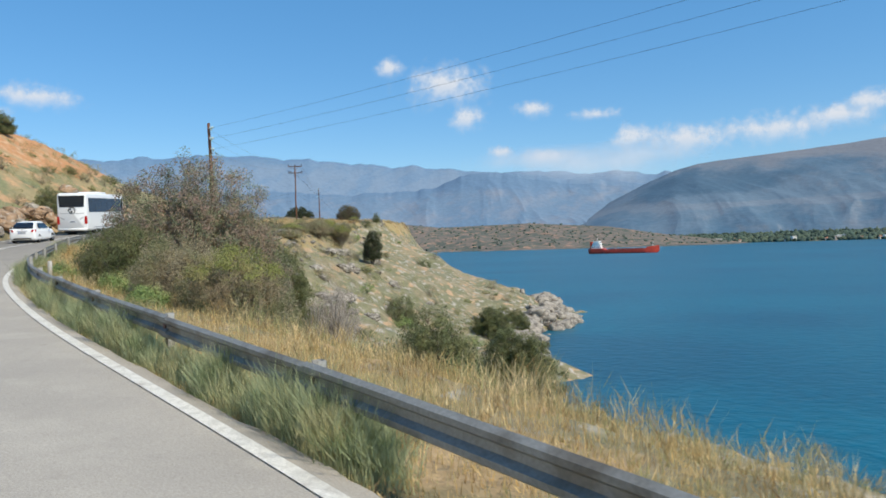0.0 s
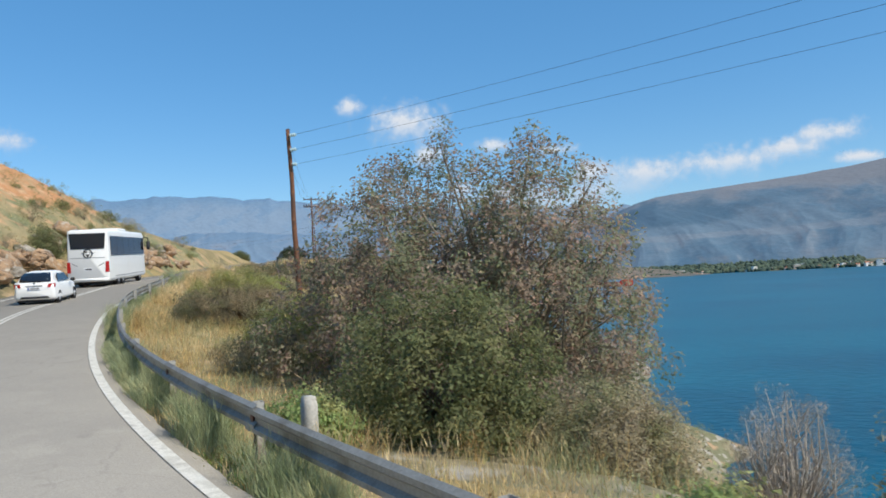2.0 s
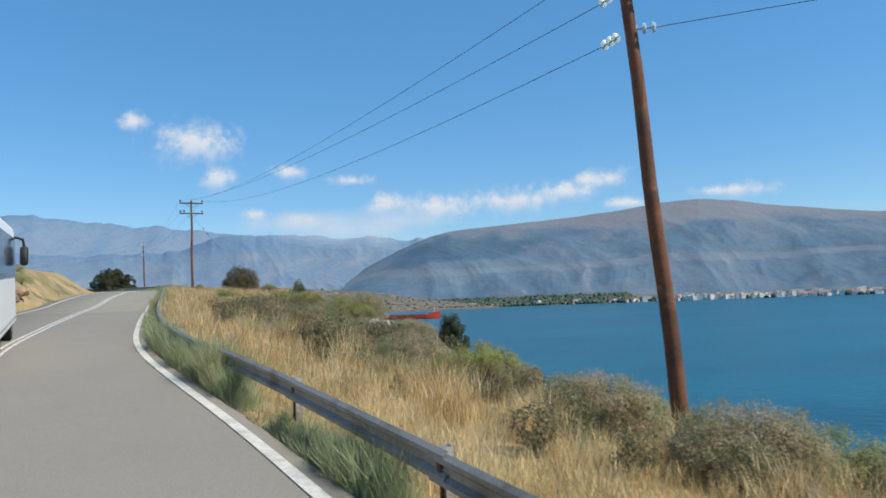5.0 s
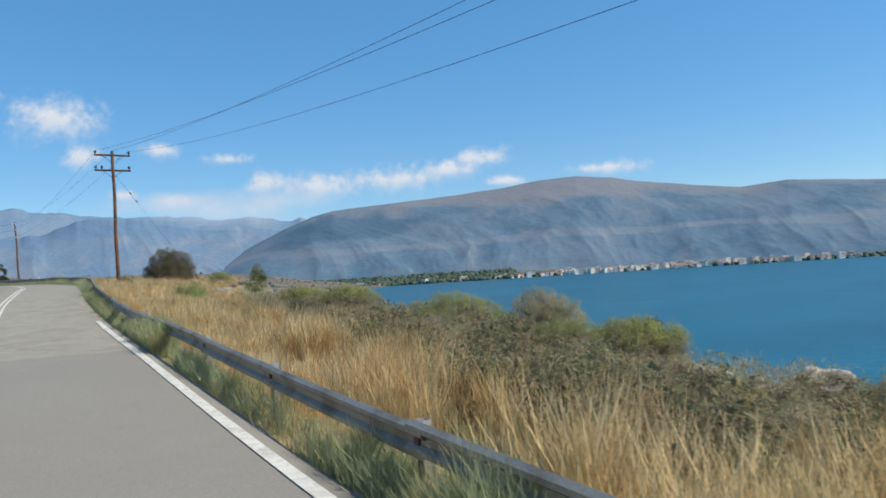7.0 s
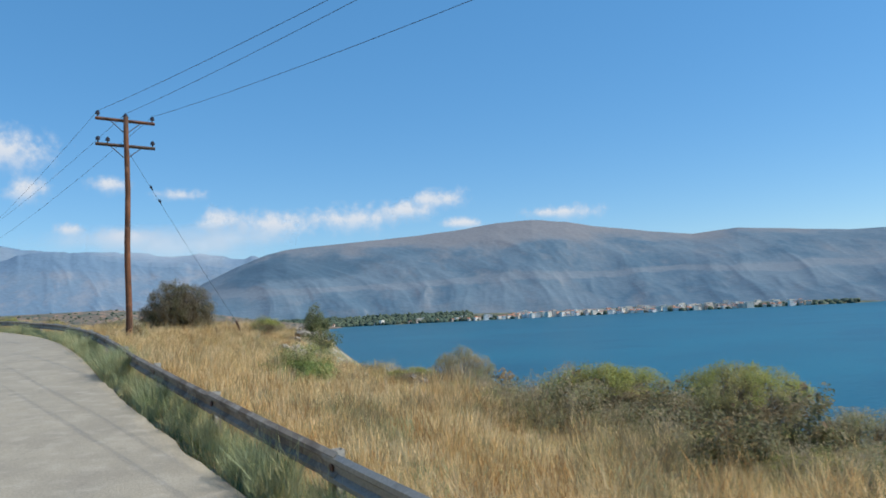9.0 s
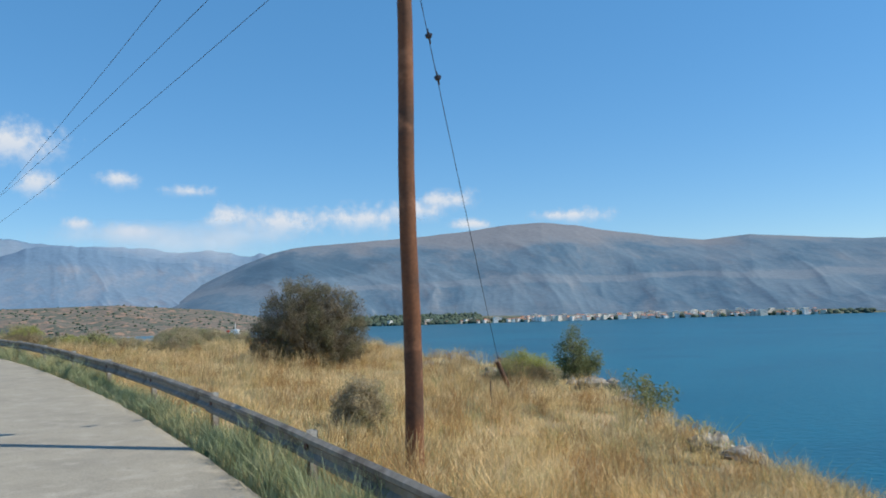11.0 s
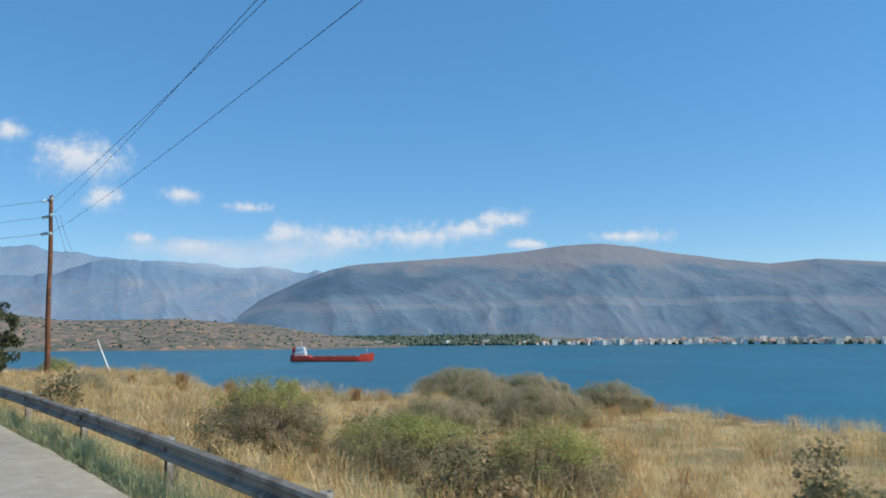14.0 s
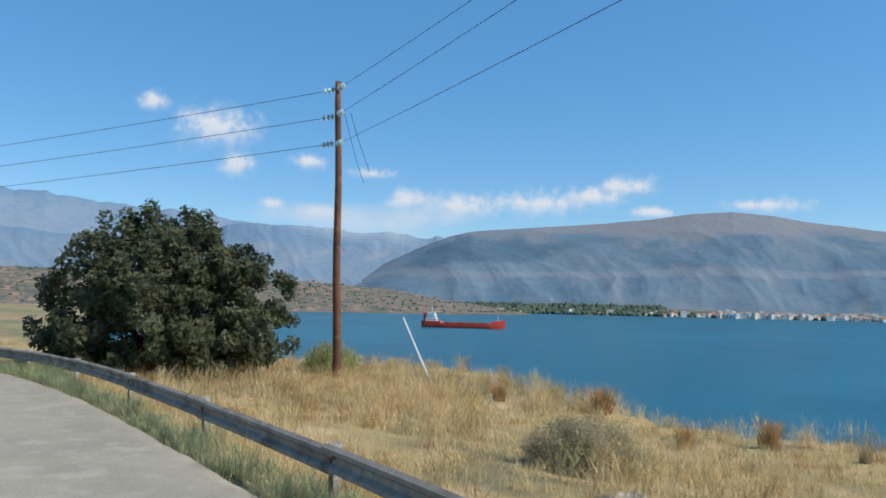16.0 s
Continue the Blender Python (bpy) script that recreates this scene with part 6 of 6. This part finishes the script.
def blades(rs, x, y, z, height, width, lean):
    """Bent grass blades, rooted at arrays of places."""
    n = len(x)
    a = rs.uniform(0, 2 * math.pi, n)
    side = np.stack([np.cos(a), np.sin(a), np.zeros(n)], 1) * width[:, None] * 0.5
    b = rs.uniform(0, 2 * math.pi, n)
    out = np.stack([np.cos(b), np.sin(b), np.zeros(n)], 1) * (lean * height)[:, None]
    p0 = np.stack([x, y, z - 0.03], 1)
    p1 = p0 + out * 0.35 + np.stack([np.zeros(n), np.zeros(n), height * 0.6], 1)
    p2 = p0 + out + np.stack([np.zeros(n), np.zeros(n), height], 1)
    V = np.stack([p0 - side, p0 + side, p1 + side * 0.9, p1 - side * 0.9, p2], 1).reshape(-1, 3)
    i = np.arange(n)[:, None] * 5
    F = np.concatenate([i + np.array([[0, 1, 2]]), i + np.array([[3, 2, 4]])], 0)
    return V, F

def meadow(name, mat, seed, tufts, q0, q1, o_fn, per, spread, h0, h1, w0, w1, lean, label, keep=None, lumpy=0.0, mixed=False):
    rs = np.random.RandomState(seed)
    q = rs.uniform(q0, q1, tufts)
    o = o_fn(rs, q)
    p = along(S0 + q, 0.0)
    t = along(S0 + q + 0.5, 0.0) - along(S0 + q - 0.5, 0.0)
    t = t / np.linalg.norm(t[:, :2], axis=1)[:, None]
    cx, cy = p[:, 0] + o * t[:, 1], p[:, 1] - o * t[:, 0]
    if keep is not None:
        k = keep(rs, cx, cy, q, o)
        cx, cy, q, o = cx[k], cy[k], q[k], o[k]
    hh = rs.uniform(h0, h1, len(cx)) * (0.8 + 0.35 * value_noise(cx * 0.35, cy * 0.35, 5)) * (1 + lumpy * value_noise(cx * 1.1, cy * 1.1, 8))
    if name == "roadside_weed":
        hh = hh * np.interp(q, [-78, -66, -55, -30], [1.0, 0.9, 0.8, 0.7]) if q0 < -90 else hh
    x = np.repeat(cx, per) + rs.normal(0, spread, len(cx) * per)
    y = np.repeat(cy, per) + rs.normal(0, spread, len(cx) * per)
    h = np.repeat(hh, per) * rs.uniform(0.55, 1.1, len(x))
    s_, o_, _ = rail_coords(x, y)
    z = ground(x, y)
    ok = (z > SEA + 1.5) & ((o_ > np.interp(s_ - S0, [22, 34], [-0.47, -0.6])) | (o_ < -VERGE - ROAD_W - 0.55))
    ok &= ~((np.abs(s_ - S0 + 5) < 8) & (o_ > 6.6 + 0.8 * value_noise(x * 0.6, y * 0.6, 9)) & (rs.uniform(0, 1, len(x)) < 0.8))      # stony shoulder
    x, y, z, h = x[ok], y[ok], z[ok], h[ok]
    V, F = blades(rs, x, y, z, h, rs.uniform(w0, w1, len(x)), rs.uniform(0.05, lean, len(x)))
    me = fast_mesh(name, V, F, mat)
    if mixed:      # whole tufts differ: fresh straw, pale, rusty, grey
        for other in (PALE_STRAW, RUST_STRAW, GREY_STRAW):
            me.materials.append(other)
        kind_ = np.repeat(rs.choice(4, len(cx), p=(0.4, 0.36, 0.15, 0.09)), per)[ok]
        me.polygons.foreach_set("material_index", np.concatenate([kind_, kind_]).astype(np.int32))
    return tagged(new(name, me), label, "grass", kind="stuff")

def crest_of(q):
    return np.interp(q, [-90, -52, -36, -22, -8, 5, 25, 45, 52, 58, 66, 75, 92, 104, 114, 122, 135, 160], [3, 3, 5, 8, 11, 13, 13, 11, 10, 12, 15, 18, 26, 24, 19, 16, 19, 19])

worn_ = lambda rs, x, y, q, o: np.where((q > 42) & (o > 1.5), fbm(x * 0.3, y * 0.3, 3, 61) > rs.uniform(-0.25, 0.3, len(x)), fbm(x * 0.22, y * 0.22, 3, 61) > rs.uniform(-0.75, 0.25, len(x)))
clumpy = lambda rs, x, y, q, o: value_noise(x * 0.7, y * 0.7, 12) > rs.uniform(-0.5, 0.5, len(x))
patchy = lambda rs, x, y, q, o: fbm(x * 0.22, y * 0.22, 3, 61) > rs.uniform(-0.75, 0.25, len(x))
meadow("dry_grass", STRAW, 41, 13500, -30, 160, lambda rs, q: 0.5 + rs.uniform(0, 1, len(q)) ** 1.25 * (crest_of(q) + 2), 13, 0.12, 0.3, 0.8, 0.007, 0.017, 0.6, "tall straw-coloured dry grass behind the guard rail", worn_, 0.35, True)
meadow("dry_grass", STRAW, 42, 4400, -95, -25, lambda rs, q: 0.4 + rs.uniform(0, 1, len(q)) ** 1.6 * 9, 12, 0.12, 0.3, 0.75, 0.008, 0.018, 0.6, "straw-coloured dry grass on the slope below the road", patchy)
meadow("dry_grass", STRAW, 54, 3200, -92, -20, lambda rs, q: 0.5 + rs.uniform(0, 1, len(q)) * np.interp(q, [-92, -60, -20], [5, 8, 9]), 13, 0.13, 0.3, 0.85, 0.007, 0.017, 0.6, "tall dry grass on the slope below the road", patchy)
meadow("dry_grass", STRAW, 55, 4600, 90, 136, lambda rs, q: 0.4 + rs.uniform(0, 1, len(q)) ** 1.1 * (crest_of(q) - 1), 15, 0.14, 0.35, 0.85, 0.009, 0.02, 0.6, "thick tall dry grass behind the guard rail", clumpy, 0.4, True)
meadow("dry_grass", STRAW, 56, 2600, 38, 84, lambda rs, q: 0.4 + rs.uniform(0, 1, len(q)) ** 1.2 * (crest_of(q) - 1), 14, 0.14, 0.3, 0.75, 0.009, 0.02, 0.6, "thick dry grass behind the guard rail", clumpy, 0.4, True)
meadow("green_weed", WEED, 57, 1500, -66, 8, lambda rs, q: 0.8 + rs.uniform(0, 1, len(q)) * np.interp(q, [-66, -40, 8], [6, 8, 10]), 26, 0.16, 0.25, 0.65, 0.006, 0.014, 0.7, "grey-green weeds on the slope below the road", clumpy, 0.3)
meadow("dry_grass", STRAW, 43, 10500, -20, 160, lambda rs, q: rs.uniform(0, 1, len(q)) * (crest_of(q) + 3), 9, 0.18, 0.12, 0.35, 0.008, 0.018, 0.9, "short trampled dry grass", None)
meadow("dry_grass", STRAW, 44, 3600, -60, 40, lambda rs, q: -9.2 - rs.uniform(0, 1, len(q)) ** 1.5 * 22, 9, 0.15, 0.2, 0.55, 0.01, 0.024, 0.6, "dry grass on the bank beyond the road", patchy)
gappy = lambda rs, x, y, q, o: value_noise(q * 1.1, q * 0 + 3, 7) > rs.uniform(-0.75, 0.5, len(q))
thick = lambda rs, x, y, q, o: value_noise(q * 0.35, q * 0 + 3, 7) > rs.uniform(-1.4, 0.2, len(q))
meadow("roadside_weed", WEED, 45, 2500, -97, -18, lambda rs, q: rs.normal(-0.10, 0.12, len(q)), 80, 0.12, 0.5, 1.0, 0.006, 0.014, 0.62, "feathery grey-green weeds along the guard rail", gappy, 0.45)
meadow("roadside_weed", WEED, 49, 1700, -20, 40, lambda rs, q: rs.normal(-0.12, 0.12, len(q)), 80, 0.12, 0.42, 0.9, 0.006, 0.014, 0.6, "feathery grey-green weeds along the guard rail", gappy, 0.5)
meadow("roadside_weed", LUSH, 52, 800, -97, 40, lambda rs, q: rs.normal(-0.12, 0.22, len(q)), 60, 0.16, 0.12, 0.4, 0.010, 0.022, 0.9, "low fresh green weeds at the foot of the guard rail", lambda rs, x, y, q, o: value_noise(q * 0.5, q * 0 + 9, 4) > 0.15)
meadow("plume_grass", PLUME, 50, 3300, -14, 42, lambda rs, q: 0.35 + rs.uniform(0, 1, len(q)) ** 1.2 * np.interp(q, [-12, 0, 9, 16, 42], [2.4, 3.0, 5.5, 8, 7]), 38, 0.13, 0.55, 1.25, 0.008, 0.020, 0.40, "tall golden plume grass behind the guard rail", clumpy, 0.45, True)
meadow("plume_grass", PLUME, 53, 330, 42, 140, lambda rs, q: 1.0 + rs.uniform(0, 1, len(q)) * (crest_of(q) - 1), 55, 0.14, 0.45, 1.0, 0.006, 0.015, 0.4, "scattered tufts of tall golden grass", None, 0.35)
sparse = lambda rs, x, y, q, o: value_noise(x * 0.35, y * 0.35, 44) > rs.uniform(-0.6, 0.3, len(x))
meadow("tussock_grass", STRAW, 61, 1900, 38, 140, lambda rs, q: 0.5 + rs.uniform(0, 1, len(q)) ** 1.1 * (crest_of(q) - 0.5), 110, 0.16, 0.35, 0.85, 0.008, 0.017, 0.75, "thick golden tussocks of dry grass", sparse, 0.45, True)
meadow("tussock_grass", PLUME, 62, 420, -30, 40, lambda rs, q: 0.5 + rs.uniform(0, 1, len(q)) ** 1.2 * np.interp(q, [-30, 0, 10, 16], [3.5, 4, 6, 7.5]), 100, 0.19, 0.6, 1.2, 0.008, 0.018, 0.42, "tall golden tussocks of plume grass", sparse, 0.4, True)
meadow("dry_forb", FORB, 58, 2100, -10, 34, lambda rs, q: 1.8 + rs.uniform(0, 1, len(q)) * np.interp(q, [-8, 5, 34], [8, 7.5, 6]), 42, 0.2, 0.35, 0.95, 0.007, 0.018, 0.7, "grey-brown withered plants among the grass", lambda rs, x, y, q, o: value_noise(x * 0.45, y * 0.45, 33) + 0.12 * (o - 4) > rs.uniform(-0.1, 0.6, len(x)), 0.3)
meadow("green_weed", WEED, 59, 900, -8, 34, lambda rs, q: 1.2 + rs.uniform(0, 1, len(q)) * 7, 40, 0.2, 0.3, 0.75, 0.008, 0.02, 0.8, "olive-green weeds among the golden grass", lambda rs, x, y, q, o: value_noise(x * 0.5, y * 0.5, 37) > rs.uniform(-0.1, 0.6, len(x)), 0.3)
meadow("brown_tuft", TUFT, 60, 620, 40, 140, lambda rs, q: 1.0 + rs.uniform(0, 1, len(q)) * (crest_of(q) - 1), 60, 0.15, 0.3, 0.75, 0.007, 0.016, 0.55, "rust-brown tufts in the dry grass", None, 0.4)
meadow("roadside_weed", WEED, 46, 2300, 38, 160, lambda rs, q: rs.normal(-0.2, 0.18, len(q)), 56, 0.12, 0.25, 0.72, 0.006, 0.014, 0.7, "low grey-green weeds under the guard rail", thick, 0.45)
meadow("dry_grass", STRAW, 47, 5200, -95, 160, lambda rs, q: rs.normal(-0.18, 0.28, len(q)), 16, 0.10, 0.08, 0.36, 0.007, 0.015, 0.8, "dry grass at the foot of the guard rail", None)
meadow("green_weed", WEED, 48, 4000, -75, 160, lambda rs, q: 1.0 + rs.uniform(0, 1, len(q)) * crest_of(q), 18, 0.14, 0.2, 0.5, 0.008, 0.018, 0.7, "patches of green weeds in the dry grass", lambda rs, x, y, q, o: fbm(x * 0.3, y * 0.3, 3, 15) > 0.18)

def tussock(seed, mat, label):
    """One upright clump of coarse dead grass."""
    rs = np.random.RandomState(seed)
    a, r = rs.uniform(0, 2 * math.pi, 260), rs.uniform(0, 1, 260) ** 0.6 * 0.17
    V, F = blades(rs, r * np.cos(a), r * np.sin(a), np.zeros(260), rs.uniform(0.35, 1.0, 260) * 0.66, rs.uniform(0.010, 0.022, 260), rs.uniform(0.05, 0.42, 260))
    return tagged(new("grass_tussock", fast_mesh("grass_tussock", V, F, mat)), label, "grass tussock", "tussocks along the grassy brow")

clumps = [tussock(5, RUST_STRAW, "upright rust-brown tussock in dry grass"), tussock(6, GREY_STRAW, "upright grey-brown tussock in dry grass")]
for i, (x, y, k) in enumerate(((-53.4, 108.3, 1.55), (-58.9, 114.1, 0.9), (-57.3, 112.1, 1.2), (-51.7, 106.9, 0.9), (-49.9, 107.0, 1.05), (-48.1, 106.8, 0.95), (-51.6, 103.0, 1.0), (-54.7, 104.3, 0.8), (-55.5, 107.5, 0.8), (-50.2, 101.6, 1.1), (-46.4, 104.4, 0.9), (-47.6, 100.2, 0.8), (-60.6, 113.2, 0.8))):
    m = Matrix.Translation((x, y, z_at(x, y))) @ Matrix.Rotation(i * 1.9, 4, "Z") @ Matrix.Diagonal((k, k, k * 0.9, 1))
    if i < 2:
        clumps[i].matrix_basis = m
    else:
        copy_thing(clumps[i % 2], m)

# ---- small roadside things ----
CONCRETE = material("concrete", (0.46, 0.44, 0.40), 0.9, tones=[((0.34, 0.32, 0.28), 0.5, 0.65)], scale=6, fine=30, bump=0.004)
PIPE = material("pale_pipe", (0.66, 0.68, 0.70), 0.5, fine=20)
bm = bmesh.new()
loft(bm, [[(x * k, y * k, z) for x, y in ((-0.09, -0.07), (0.09, -0.07), (0.09, 0.07), (-0.09, 0.07))] for z, k in ((-0.3, 1.0), (0.62, 1.0), (0.72, 0.8))])
me = bpy.data.meshes.new("marker_post")
bm.to_mesh(me)
bm.free()
me.materials.append(CONCRETE)
for q, o in ((-58.2, 0.6),):
    ob = tagged(new("marker_post", me), "short pale concrete marker post behind the rail", "marker post", "marker posts by the rail")
    p = along(S0 + q, o)
    ob.matrix_basis = Matrix.Translation((p[0], p[1], z_at(p[0], p[1]) + 0.12)) @ Matrix.Rotation(heading(S0 + q), 4, "Z")

def leaning_post(name, foot, top, r, mat, label, category):
    bm = bmesh.new()
    f = Vector(foot)
    d = Vector(top) - f
    tube_bm(bm, [f - d * 0.12, f + d * 0.5, Vector(top)], [r, r * 0.95, r * 0.85], 8)
    me = bpy.data.meshes.new(name)
    bm.to_mesh(me)
    bm.free()
    me.materials.append(mat)
    return tagged(new(name, me), label, category)

leaning_post("pipe", (-63.9, 117.5, 4.2), (-64.95, 117.7, 6.35), 0.05, PIPE, "thin pale leaning pipe standing in dry grass", "pipe")
z1 = z_at(6.7, 4.9)
leaning_post("stake", (6.7, 4.86, z1), (6.95, 5.0, z1 + 0.9), 0.018, TWIG, "thin pale leaning stake in dry grass", "stake")
z1 = z_at(-18.7, 59.8)
leaning_post("fence_post", (-18.7, 59.8, z1), (-19.15, 59.75, z1 + 1.1), 0.07, TIMBER, "dark leaning wooden fence post in dry grass", "fence post")
z1 = z_at(-19.6, 57.2)
leaning_post("fence_post", (-19.6, 57.2, z1), (-19.62, 57.2, z1 + 0.7), 0.02, DARK_STEEL, "thin rusty stake in dry grass", "fence post")
